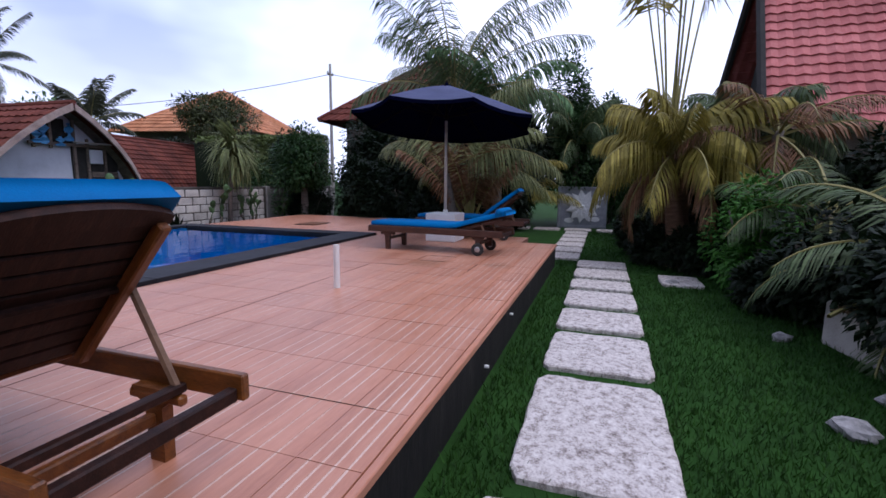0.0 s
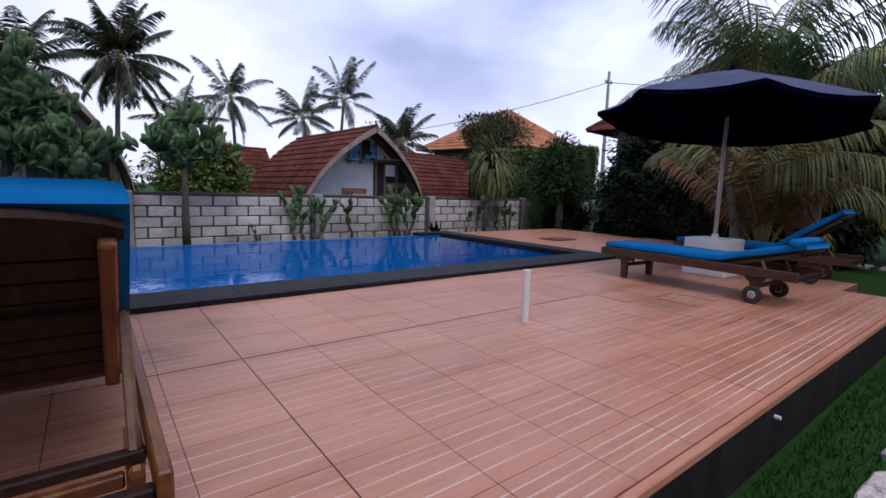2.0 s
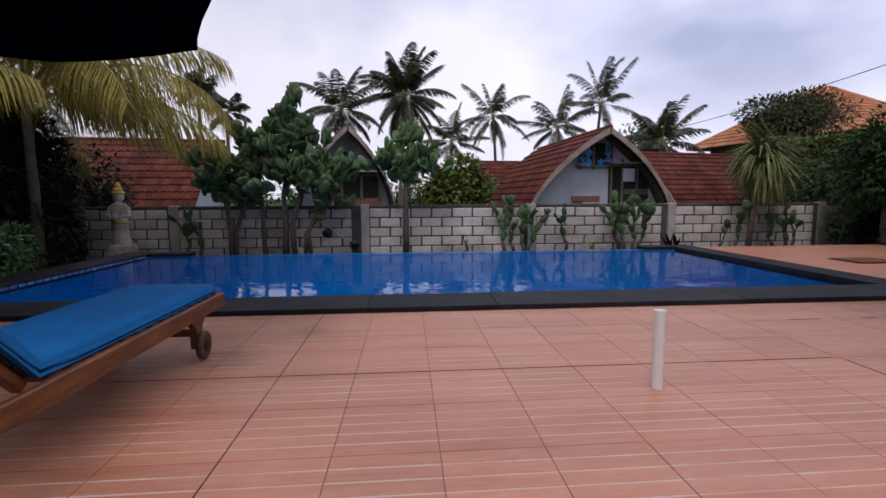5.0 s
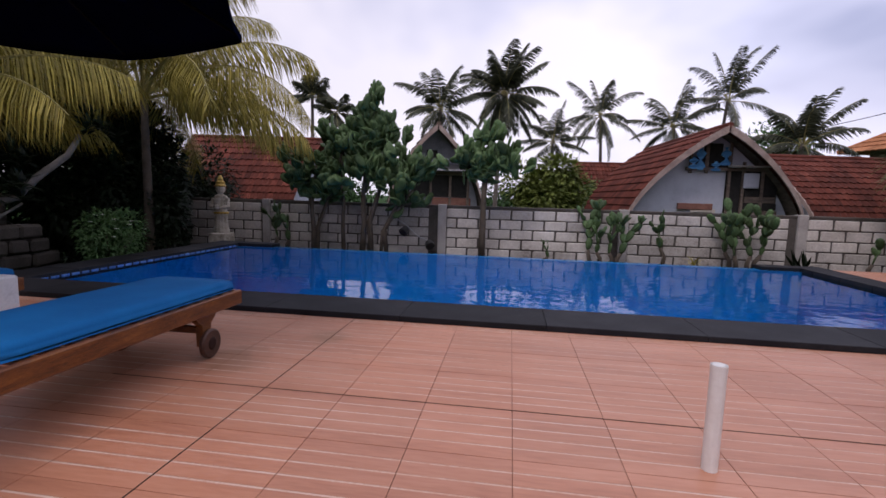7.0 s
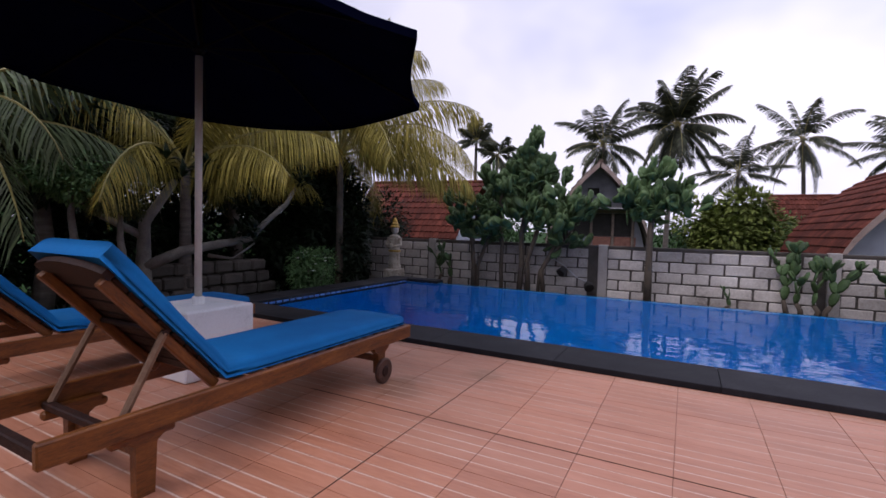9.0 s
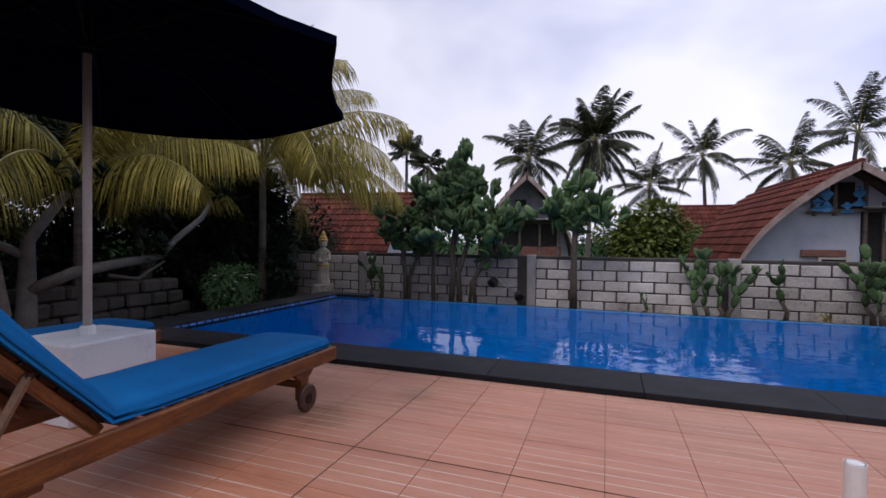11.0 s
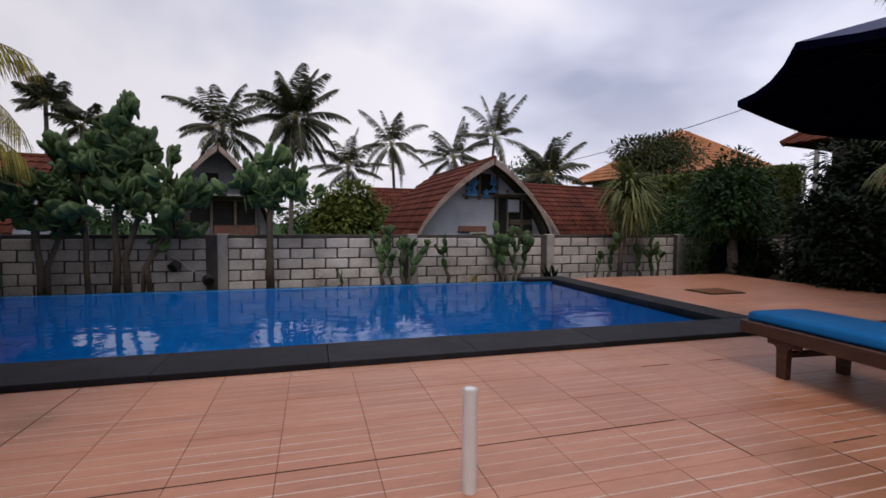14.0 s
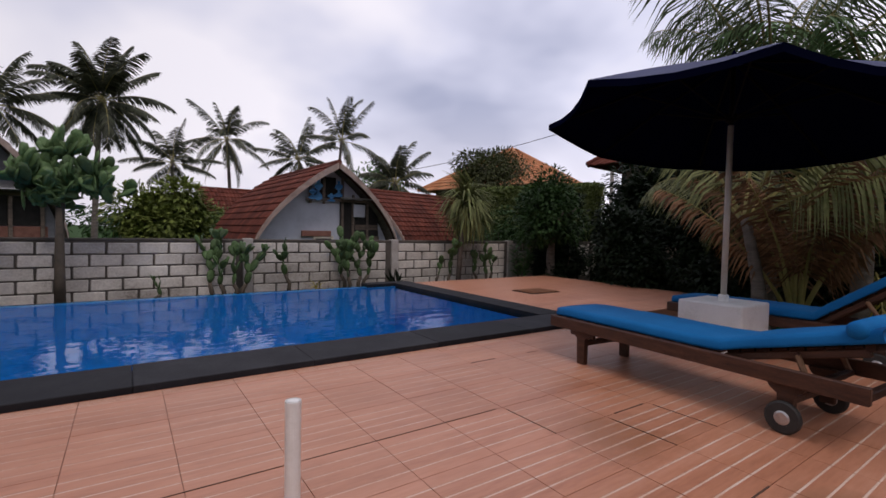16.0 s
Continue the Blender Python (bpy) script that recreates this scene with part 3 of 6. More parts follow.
# Stepping stones in the lawn
def stepping_stones():
    rng = random.Random(2)
    rows = [(-3.1, -2.0), (-1.83, -0.57), (-0.39, 0.5), (0.68, 1.38), (1.58, 2.35), (2.55, 3.12), (3.35, 4.05), (4.25, 4.9)]
    spots = [(a, b, -2.88 + (0.25 if a < -3 else 0), -2.07 + (0.1 if a < -3 else 0)) for a, b in rows]
    spots += [(5.05 + 0.92 * k, 5.78 + 0.92 * k, -2.07, -1.45) for k in range(6)]
    spots += [(10.7, 11.35, -3.1 + 0.95 * k, -2.3 + 0.95 * k) for k in range(4)] + [(3.2, 3.9, -3.85, -3.3)]
    for a, b, c, d in spots:
        s = Shape()
        ring = []
        n = 44
        for k in range(n):
            ang = 2 * math.pi * k / n
            u, w = math.cos(ang), math.sin(ang)
            q = 1 / max(abs(u), abs(w))
            jig = 1 + 0.04 * noise.noise((u * 3 + a, w * 3, 1.0)) + 0.025 * noise.noise((u * 11 + a, w * 11, 4.0))
            ring.append(((a + b) / 2 + u * q * (b - a) / 2 * jig, (c + d) / 2 + w * q * (d - c) / 2 * jig))
        top, low = GROUND + 0.045, GROUND - 0.05
        s.face([(x, y, top) for x, y in [((x - (a + b) / 2) * 0.975 + (a + b) / 2, (y - (c + d) / 2) * 0.975 + (c + d) / 2) for x, y in ring]])
        for k in range(n):
            p, q = ring[k], ring[(k + 1) % n]
            pi, qi = (((x - (a + b) / 2) * 0.975 + (a + b) / 2, (y - (c + d) / 2) * 0.975 + (c + d) / 2) for x, y in (p, q))
            s.face([(*p, top - 0.012), (*q, top - 0.012), (*qi, top), (*pi, top)])
            s.face([(*p, low), (*q, low), (*q, top - 0.012), (*p, top - 0.012)])
        solid("stepping_stone", s, M_STEP, "pale washed-pebble stepping slab set in the lawn", "stepping stone", "stepping stones in the lawn")


stepping_stones()


# ---- sun loungers, umbrellas ----
def lounger(m, wood, tilt, label, wheels_at_foot=True, w=0.66, length=2.27, head=0.74):
    """Foot end at y = 0, head at -length; seat frame top 0.37 m; the backrest hinges at -(length - head)."""
    top = thing("sun_lounger", m, label, "sun lounger", "sun loungers by the pool")
    h0, h1 = 0.275, 0.37
    for x in (0, w - 0.035):
        part("side_rail", Shape().block(x, x + 0.035, -length, 0, h0, h1, 0.006), wood, top)
    part("end_rail", Shape().block(0.036, w - 0.036, -0.035, -0.002, h0, h1, 0.006), wood, top)
    part("end_rail", Shape().block(0.036, w - 0.036, -length + 0.02, -length + 0.06, h0, h0 + 0.05, 0.006), M_WOOD_DARK_SHADED, top)
    hinge = -(length - head)
    n = 13
    for k in range(n):
        y = -0.06 - k * (-hinge - 0.07) / n
        part("slat", Shape().block(0.036, w - 0.036, y - 0.07, y, h1 - 0.028, h1 - 0.008, 0.004), wood, top)
    ends = (-0.33, -length + 0.37)
    for k, y in enumerate(ends):
        rolling = (k == 0) == wheels_at_foot
        for x in (0.037, w - 0.082):
            low = 0.075 if rolling else 0.0
            leg_side = [(y - 0.105, h0 + 0.01), (y + 0.105, h0 + 0.01), (y + 0.085, h0 - 0.03), (y + 0.045, h0 - 0.06), (y + 0.036, low), (y - 0.036, low), (y - 0.04, h0 - 0.06), (y - 0.08, h0 - 0.03)]
            part("leg", Shape().prism(leg_side, x, x + 0.045), wood, top)
            if rolling:
                cx = x - 0.037 if x < 0.2 else x + 0.048
                wheel = part("wheel", Shape().lathe([(0.03, 0), (0.082, 0), (0.092, 0.008), (0.092, 0.026), (0.082, 0.034), (0.03, 0.034)], sides=24), M_WOOD_RED if wood is M_WOOD else M_RUBBER, top,
                             m=pose(cx, y, 0.092, 0, 90, 0))
                part("hub", Shape().lathe([(0.03, -0.005), (0.04, 0.0), (0.04, 0.034), (0.03, 0.039)], sides=16), M_WOOD_DARK_SHADED if wood is M_WOOD else M_STEEL, wheel)
            else:
                part("brace", Shape().block(x + 0.002, x + 0.04, y - 0.13, y + 0.13, h0 - 0.045, h0 - 0.004, 0.01), wood, top)
        part("stretcher", Shape().block(0.085, w - 0.085, y - 0.015, y + 0.02, 0.15, 0.195, 0.006), wood, top)
    # Backrest and its prop
    back = thing("backrest", pose(0, hinge, h1 + 0.004, -tilt, 0, 0), "", "")
    back.parent = top
    back.matrix_basis = pose(0, hinge, h1 - 0.008, -tilt, 0, 0)
    for x in (0.075, w - 0.115):
        part("backrest_rail", Shape().block(x, x + 0.04, -head + 0.01, -0.01, -0.045, 0.0, 0.006), wood, back)
    # Slats take the darkened wood: the backrest's shaded rear is in the colour
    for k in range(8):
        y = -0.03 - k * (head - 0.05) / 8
        part("slat", Shape().block(0.07, w - 0.07, y - 0.078, y, 0.001, 0.02, 0.005), M_WOOD_DARK_SHADED, back, "slat coloured dark for shade behind the backrest")
    # Arched top rail
    s = Shape()
    ring = []
    for k in range(13):
        u = k / 12
        x = 0.06 + u * (w - 0.12)
        ring.append((x, -head - 0.02 - 0.045 * math.sin(math.pi * u) ** 0.7))
    for z, flip in ((-0.012, False), (0.022, True)):
        pts = [(x, y, z) for x, y in ring] + [(w - 0.06, -head + 0.02, z), (0.06, -head + 0.02, z)]
        s.face(pts if flip else pts[::-1])
    loop = ring + [(w - 0.06, -head + 0.02), (0.06, -head + 0.02)]
    for p, q in zip(loop, loop[1:] + loop[:1]):
        s.face([(*p, -0.012), (*q, -0.012), (*q, 0.022), (*p, 0.022)])
    part("top_rail", s, M_WOOD_DARK_SHADED, back)
    sy, sz = math.cos(radians(tilt)), math.sin(radians(tilt))
    py, pz = hinge - 0.42 * sy, h1 - 0.03 + 0.42 * sz
    for x in (0.05, w - 0.075):
        part("prop_arm", Shape().tube([(x + 0.012, py, pz), (x + 0.012, -length + 0.27, h0 + 0.02)], 0.016, 6), M_WOOD_PALE, top, "worn bare wood prop")
    part("prop_bar", Shape().tube([(0.05, py, pz), (w - 0.05, py, pz)], 0.014, 6), M_WOOD_DARK_SHADED, top)
    part("prop_bar", Shape().block(0.036, w - 0.036, -length + 0.25, -length + 0.29, h0 + 0.0, h0 + 0.035, 0.006), M_WOOD_DARK_SHADED, top)
    # Cushion bent over the hinge
    c = Shape()
    t = 0.075
    line = [(0.0 - 0.03, h1 + 0.001)] + [(0.02 + k * (hinge - 0.0) / 9, h1 + 0.001) for k in range(1, 9)] + [(hinge, h1 + 0.008)]
    line += [(hinge - (head + 0.06) * sy * k / 6, h1 + 0.014 + (head + 0.06) * sz * k / 6) for k in range(1, 7)]
    us = [0.0, 0.006, 0.022, 0.1, 0.33, 0.66, 0.9, 0.978, 0.994, 1.0]
    puff = [0.25, 0.62, 0.88, 1.0, 1.02, 1.02, 1.0, 0.88, 0.62, 0.25]
    rows = []
    for k, (y, z) in enumerate(line):
        a, b = line[max(k - 1, 0)], line[min(k + 1, len(line) - 1)]
        dy, dz = b[0] - a[0], b[1] - a[1]
        d = math.hypot(dy, dz)
        ny, nz = dz / d, -dy / d
        e = 0.9 if k in (0, len(line) - 1) else 1.0
        row = []
        for u, q in zip(us, puff):
            grow = 0.3 * max(0, k - 11) / 4 if tilt > 40 else 0.0
            tt = t * (1 + grow) * q * e * (1 + 0.1 * noise.noise((u * 3, y * 3, 2.0)))
            row.append((len(c.v), len(c.v) + 1))
            x = 0.045 + u * (w - 0.09)
            c.v += [(x, y + ny * 0.003, z + nz * 0.003), (x, y + ny * tt, z + nz * tt)]
        rows.append(row)
    for r0, r1 in zip(rows, rows[1:]):
        for k in range(len(us) - 1):
            c.f += [(r0[k][1], r0[k + 1][1], r1[k + 1][1], r1[k][1]), (r0[k][0], r1[k][0], r1[k + 1][0], r0[k + 1][0])]
            c.s += [0, 0]
        for k in (0, len(us) - 1):
            c.f.append((r0[k][0], r0[k][1], r1[k][1], r1[k][0]))
            c.s.append(0)
    for r in (rows[0], rows[-1]):
        for k in range(len(us) - 1):
            c.f.append((r[k][0], r[k + 1][0], r[k + 1][1], r[k][1]))
            c.s.append(0)
    # Headrest roll
    cushion = part("cushion", c, M_CUSHION, top, "bright blue canvas cushion", smooth=True)
    if tilt > 30:
        return top
    hy, hz = hinge - (head - 0.03) * sy + sz * 0.085, h1 + (head - 0.03) * sz + sy * 0.085
    part("head_roll", Shape().tube([(0.03, hy, hz), (0.05, hy, hz), (w / 2, hy, hz + 0.004), (w - 0.05, hy, hz), (w - 0.03, hy, hz)], [0.03, 0.05, 0.052, 0.05, 0.03], 12), M_CUSHION, cushion, smooth=True)
    return top


M_WOOD_PALE = material("bare_worn_wood", [(0.3, (0.1, 0.05, 0.025)), (0.7, (0.22, 0.125, 0.07))], scale=6, rough=0.7, bump=0.2)

lounger(pose(-3.29, 1.03, 0), M_WOOD, 48, "orange teak sun lounger with blue cushion and raised backrest", length=2.33)
lounger(pose(-5.0, 1.0, 0), M_WOOD, 46, "teak sun lounger with blue cushion beyond the umbrella base")
lounger(pose(2.61, 1.06, 0, 0, 0, -4), M_WOOD_RED, 15, "dark brown sun lounger with blue cushion slightly raised", wheels_at_foot=False, length=2.2, head=0.74)
lounger(pose(4.42, 1.0, 0), M_WOOD_RED, 37, "dark brown sun lounger with high blue backrest", wheels_at_foot=False, length=2.12, head=0.8)


def umbrella(x, y, rim, radius, turn, rise=0.5, lean=0.0, toward=0.0):
    base = thing("base_block", pose(x, y, 0), "white painted square block holding the umbrella pole", "base block")
    part("block", Shape().block(-0.28, 0.28, -0.28, 0.28, 0.0, 0.5, 0.012), M_WHITE, base)
    part("sleeve", Shape().lathe([(0.045, 0), (0.045, 0.05), (0.038, 0.06)], (0, 0, 0.5), 12), M_PIPE, base)
    top = thing("umbrella", pose(x, y, 0.5, 0, 0, turn), "open navy blue canvas garden umbrella on a pale pole", "umbrella")
    part("pole", Shape().tube([(0, 0, 0.0), (0, 0, rim - 0.48)], 0.026, 12), M_POLE, top, smooth=True)
    # Pole above the rim is split off and darkened to stand in shade
    part("upper_pole", Shape().tube([(0, 0, rim - 0.478), (0, 0, rim + rise - 0.53)], 0.022, 12), M_RIB_SHADE, top, "upper pole coloured dark for canopy shade", smooth=True)
    n, steps = 8, 5
    s = Shape()
    r0 = rim - 0.5

    # The canopy leans about the top of its pole: the side that faces "toward" is the higher one
    axis = Vector((-math.sin(radians(toward - turn)), math.cos(radians(toward - turn)), 0))
    pivot = Matrix.Translation((0, 0, r0 + rise))
    lean_m = pivot @ Matrix.Rotation(-radians(lean), 4, axis) @ pivot.inverted()

    def at(k, r, lift=0.0):
        a = 2 * math.pi * k / n
        return lean_m @ Vector((math.cos(a) * r, math.sin(a) * r, r0 + rise * (1 - (r / radius) ** 1.15) + lift))

    def skin(lift):
        for k in range(n):
            for i in range(steps):
                ra, rb = radius * (0.06 + 0.94 * i / steps), radius * (0.06 + 0.94 * (i + 1) / steps)
                cols = 4
                for j in range(cols):
                    q = []
                    for r, u in ((ra, j / cols), (rb, j / cols), (rb, (j + 1) / cols), (ra, (j + 1) / cols)):
                        sag = 4 * u * (1 - u) * (r / radius)
                        p = at(k, r).lerp(at(k + 1, r), u)
                        p.z -= 0.045 * sag - lift
                        p.x *= 1 - 0.035 * sag * (r / radius) ** 2
                        p.y *= 1 - 0.035 * sag * (r / radius) ** 2
                        q.append(p)
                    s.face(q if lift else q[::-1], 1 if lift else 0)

    # Upper skin takes the sky-lit colour, lower skin the near-black one
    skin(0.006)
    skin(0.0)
    for k in range(n):
        for j in range(4):
            pts = []
            for u, lift in ((j / 4, 0.006), ((j + 1) / 4, 0.006), ((j + 1) / 4, -0.05), (j / 4, -0.05)):
                sag = 4 * u * (1 - u)
                p = at(k, radius).lerp(at(k + 1, radius), u)
                p.z += lift - 0.045 * sag
                p.x *= 1 - 0.035 * sag
                p.y *= 1 - 0.035 * sag
                pts.append(p)
            s.face(pts)
    part("canopy", s, (M_CANOPY, M_CANOPY_SKYLIT), top, "navy canvas canopy, top coloured paler for sky light")
    part("cap", Shape().lathe([(0.14, 0), (0.1, 0.035), (0.03, 0.055), (0.018, 0.1), (0.004, 0.12)], (0, 0, r0 + rise - 0.03), 16), M_CANOPY, top, smooth=True)
    hub = part("hub", Shape().lathe([(0.028, 0), (0.05, 0.01), (0.05, 0.07), (0.028, 0.08)], (0, 0, r0 + 0.05), 12), M_RIB_SHADE, top)
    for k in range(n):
        rib = part("rib", Shape().tube([at(k, radius * 0.05, -0.02), at(k, radius * 0.5, -0.018), at(k, radius * 0.985, -0.014)], 0.011, 6), M_RIB_SHADE, top)
        part("strut", Shape().tube([(0.05 * math.cos(k * math.pi / 4), 0.05 * math.sin(k * math.pi / 4), r0 + 0.09), at(k, radius * 0.5, -0.03)], 0.009, 6), M_RIB_SHADE, rib)
    return top


umbrella(-4.04, 0.22, 2.34, 1.8, 7.7, 0.5, 3.8, 264)
umbrella(4.09, 0.27, 2.11, 1.62, 33.7, 0.62, 6.4, 173)

# White plastic pipe standing out of the deck
pipe = thing("standpipe", pose(0, 0, 0), "white plastic pipe standing upright on the deck", "pipe")
s = Shape()
for r, z0, z1 in ((0.03, 0.0, 0.43),):
    s.lathe([(r, z0), (r, z1 - 0.003), (r - 0.002, z1), (r - 0.006, z1), (r - 0.006, z1 - 0.12)], sides=20)
part("tube", s, M_PIPE, pipe, smooth=False)
part("collar", Shape().lathe([(0.0312, 0), (0.0312, 0.022), (0.0302, 0.026)], (0, 0, 0.404), 20), M_PIPE, pipe)


# ---- plants ----
def leaf(s, base, way, up, length, width, bend=0.3, fold=0.15):
    """A pointed leaf of two bent halves: base, shoulder, tip."""
    way, up = way.normalized(), up.normalized()
    side = way.cross(up)
    if side.length < 1e-4:
        side = way.orthogonal()
    side.normalize()
    up = side.cross(way)
    mid = base + way * length * 0.5 + up * length * 0.04
    tip = base + way * length * (1 - 0.25 * bend) - up * length * bend * 0.5
    n = len(s.v)
    s.v += [tuple(base), tuple(mid + side * width / 2 - up * width * fold), tuple(tip), tuple(mid - side * width / 2 - up * width * fold), tuple(mid)]
    s.f += [(n, n + 1, n + 4), (n + 4, n + 1, n + 2), (n, n + 4, n + 3), (n + 4, n + 2, n + 3)]
    s.s += [0, 0, 0, 0]


def frond(s, rng, root, heading, length, lift, droop, pairs, leaflet, width=0.035, hang=0.5, rib=0.018, twist=0.0, start=0.16):
    """A palm frond: an arching rib with two rows of hanging leaflets; rib in slot 1."""
    h = Vector((math.cos(heading), math.sin(heading), 0))
    side = Vector((-h.y, h.x, 0))
    pts = []
    p = Vector(root)
    ang = radians(lift)
    steps = 12
    for k in range(steps + 1):
        pts.append(p.copy())
        p = p + (h * math.cos(ang) + Vector((0, 0, math.sin(ang)))) * (length / steps)
        ang -= radians(droop) / steps * (0.5 + 1.0 * k / steps)
    s.tube(pts, [rib * (1 - 0.85 * k / steps) for k in range(steps + 1)], 4, 1, False)
    for k in range(pairs):
        u = start + (0.99 - start) * (k + rng.uniform(-0.3, 0.3)) / pairs
        u = min(max(u, 0.1), 0.995)
        q = u * steps
        i = min(int(q), steps - 1)
        at = pts[i].lerp(pts[i + 1], q - i)
        along = (pts[i + 1] - pts[i]).normalized()
        size = leaflet * (0.35 + 0.65 * math.sin(math.pi * min(1.0, u * 0.85 + 0.12))) * rng.uniform(0.85, 1.12)
        for sgn in (-1, 1):
            way = side * sgn * 1.0 + along * (0.55 + 0.5 * u) + Vector((0, 0, -hang * rng.uniform(0.6, 1.4) + twist * sgn))
            way.normalize()
            tip_way = (way + Vector((0, 0, -0.5 * hang - 0.2))).normalized()
            w = width * rng.uniform(0.8, 1.2)
            mid = at + way * size * 0.5
            tip = mid + tip_way * size * 0.55
            flat = along * w
            n = len(s.v)
            s.v += [tuple(at - flat * 0.3), tuple(at + flat * 0.3), tuple(mid + flat * 0.5), tuple(mid - flat * 0.5), tuple(tip)]
            s.f += [(n, n + 1, n + 2, n + 3), (n + 3, n + 2, n + 4)]
            s.s += [0, 0]


def trunk_shape(height, r0, r1, lean, rng, rings=14, sides=9):
    path, radii = [], []
    for k in range(rings + 1):
        u = k / rings
        path.append((lean[0] * u ** 1.6, lean[1] * u ** 1.6, height * u))
        radii.append((r0 + (r1 - r0) * u ** 0.6) * (1 + 0.06 * (k % 2)))
    return Shape().tube(path, radii, sides), Vector(path[-1])


def coconut_palm(x, y, z, height, length, fronds, seed, label, leaf_mat, lean=(0, 0), pairs=26, leaflet=0.5, width=0.07, own_fronds=False, group="", r0=0.2, lift=(75, -35), hang=0.7, dry=0, droop=(70, 105), start=0.16, turn=0.0, bark=None, spare=None):
    rng = random.Random(seed)
    top = thing("palm_tree", pose(x, y, z), label, "palm tree", group)
    sh, tip = trunk_shape(height, r0, r0 * 0.55, lean, rng)
    part("trunk", sh, bark or M_BARK, top, smooth=True)
    s = Shape()
    for k in range(fronds):
        u = k / max(1, fronds - 1)
        h = turn + k * 2.39996 + rng.uniform(-0.25, 0.25)
        if spare is not None and math.cos(h - spare) > 0.55:
            continue
        el = lift[0] + (lift[1] - lift[0]) * u + rng.uniform(-8, 8)
        args = (rng, tip + Vector((0.05 * math.cos(h), 0.05 * math.sin(h), -0.12 * u)), h, length * rng.uniform(0.78, 1.12), el, rng.uniform(*droop), pairs, leaflet)
        if own_fronds:
            f = Shape()
            frond(f, *args, width=width, hang=hang, rib=0.03, start=start)
            part("frond", f, (M_PALM_DRY if k >= fronds - dry else leaf_mat, M_RIB), top, "dry brown frond" if k >= fronds - dry else "")
        else:
            frond(s, *args, width=width, hang=hang, rib=0.03, start=start)
    if not own_fronds:
        part("crown", s, (leaf_mat, M_RIB), top)
    return top


def leaf_cloud(s, rng, centre, radii, count, size, lumps=9, seed=0, flat=0.0):
    """Leaves over uneven lumps that fill an ellipsoid, with gaps between."""
    c = Vector(centre)
    balls = []
    for k in range(lumps):
        d = Vector((rng.gauss(0, 1), rng.gauss(0, 1), rng.gauss(0, 1) * (1 - flat))).normalized() * rng.uniform(0.25, 0.72)
        balls.append((Vector((d.x * radii[0], d.y * radii[1], d.z * radii[2])), rng.uniform(0.3, 0.52)))
    for k in range(count):
        o, r = balls[rng.randrange(lumps)]
        d = Vector((rng.gauss(0, 1), rng.gauss(0, 1), rng.gauss(0, 1))).normalized()
        rr = r * rng.uniform(0.55, 1.08)
        p = c + o + Vector((d.x * radii[0], d.y * radii[1], d.z * radii[2])) * rr
        way = d + Vector((rng.uniform(-0.7, 0.7), rng.uniform(-0.7, 0.7), rng.uniform(-0.8, 0.3)))
        leaf(s, p, way, Vector((rng.uniform(-0.4, 0.4), rng.uniform(-0.4, 0.4), 1)), size * rng.uniform(0.6, 1.25), size * rng.uniform(0.32, 0.5))


def bush(x, y, z, radii, count, size, mat, seed, label, name="bush", lumps=9, category="bush", flowers=0, group="", stems=5):
    rng = random.Random(seed)
    top = thing(name, pose(x, y, z), label, category, group)
    s = Shape()
    leaf_cloud(s, rng, (0, 0, radii[2] * 0.95), radii, count, size, lumps)
    part("crown", s, mat, top)
    b = Shape()
    for k in range(stems):
        a = rng.uniform(0, 6.28)
        q = (math.cos(a) * radii[0] * 0.5, math.sin(a) * radii[1] * 0.5, radii[2] * 1.2)
        b.tube([(q[0] * 0.1, q[1] * 0.1, -0.05), (q[0] * 0.5, q[1] * 0.5, q[2] * 0.5), q], [0.03, 0.022, 0.008], 5)
    part("stem", b, M_BARK, top)
    if flowers:
        for k in range(flowers):
            f = Shape()
            d = Vector((rng.gauss(0, 1), rng.gauss(0, 1), abs(rng.gauss(0, 1)))).normalized()
            p = Vector((d.x * radii[0] * 0.8, d.y * radii[1] * 0.8, radii[2] * (0.95 + d.z * 0.75)))
            for j in range(5):
                a = j * 1.2566
                leaf(f, p, Vector((math.cos(a), math.sin(a), 0.5)), Vector((0, 0, 1)), 0.045, 0.03)
            part("flower", f, M_PETAL, top, "small white flower")
    return top


def rosette(s, rng, at, count, length, width, lift=(80, -10), bend=0.4):
    for k in range(count):
        h = k * 2.39996 + rng.uniform(-0.3, 0.3)
        el = radians(lift[0] + (lift[1] - lift[0]) * (k / max(1, count - 1)) + rng.uniform(-10, 10))
        way = Vector((math.cos(h) * math.cos(el), math.sin(h) * math.cos(el), math.sin(el)))
        leaf(s, at, way, Vector((0, 0, 1)) if abs(way.z) < 0.95 else Vector((1, 0, 0)), length * rng.uniform(0.8, 1.15), width * rng.uniform(0.8, 1.2), bend)


def spiky_plant(x, y, z, height, heads, count, length, width, seed, label, mat, name="dracaena", category="plant", lean=0.12, droop=0.5):
    rng = random.Random(seed)
    top = thing(name, pose(x, y, z), label, category)
    b, s = Shape(), Shape()
    for k in range(heads):
        e = Vector((lean * (k + 1) + rng.uniform(-0.08, 0.08), rng.uniform(-0.1, 0.1), height * (1 - 0.14 * k)))
        if height > 0.05:
            b.tube([(0.02 * k, 0, -0.05), (e.x * 0.3, e.y * 0.3, e.z * 0.5), e], [0.055, 0.045, 0.038], 7)
        rosette(s, rng, e, count, length, width, (88, -50), droop)
    if b.v:
        part("stem", b, M_BARK, top, smooth=True)
    part("leaves", s, mat, top)
    return top


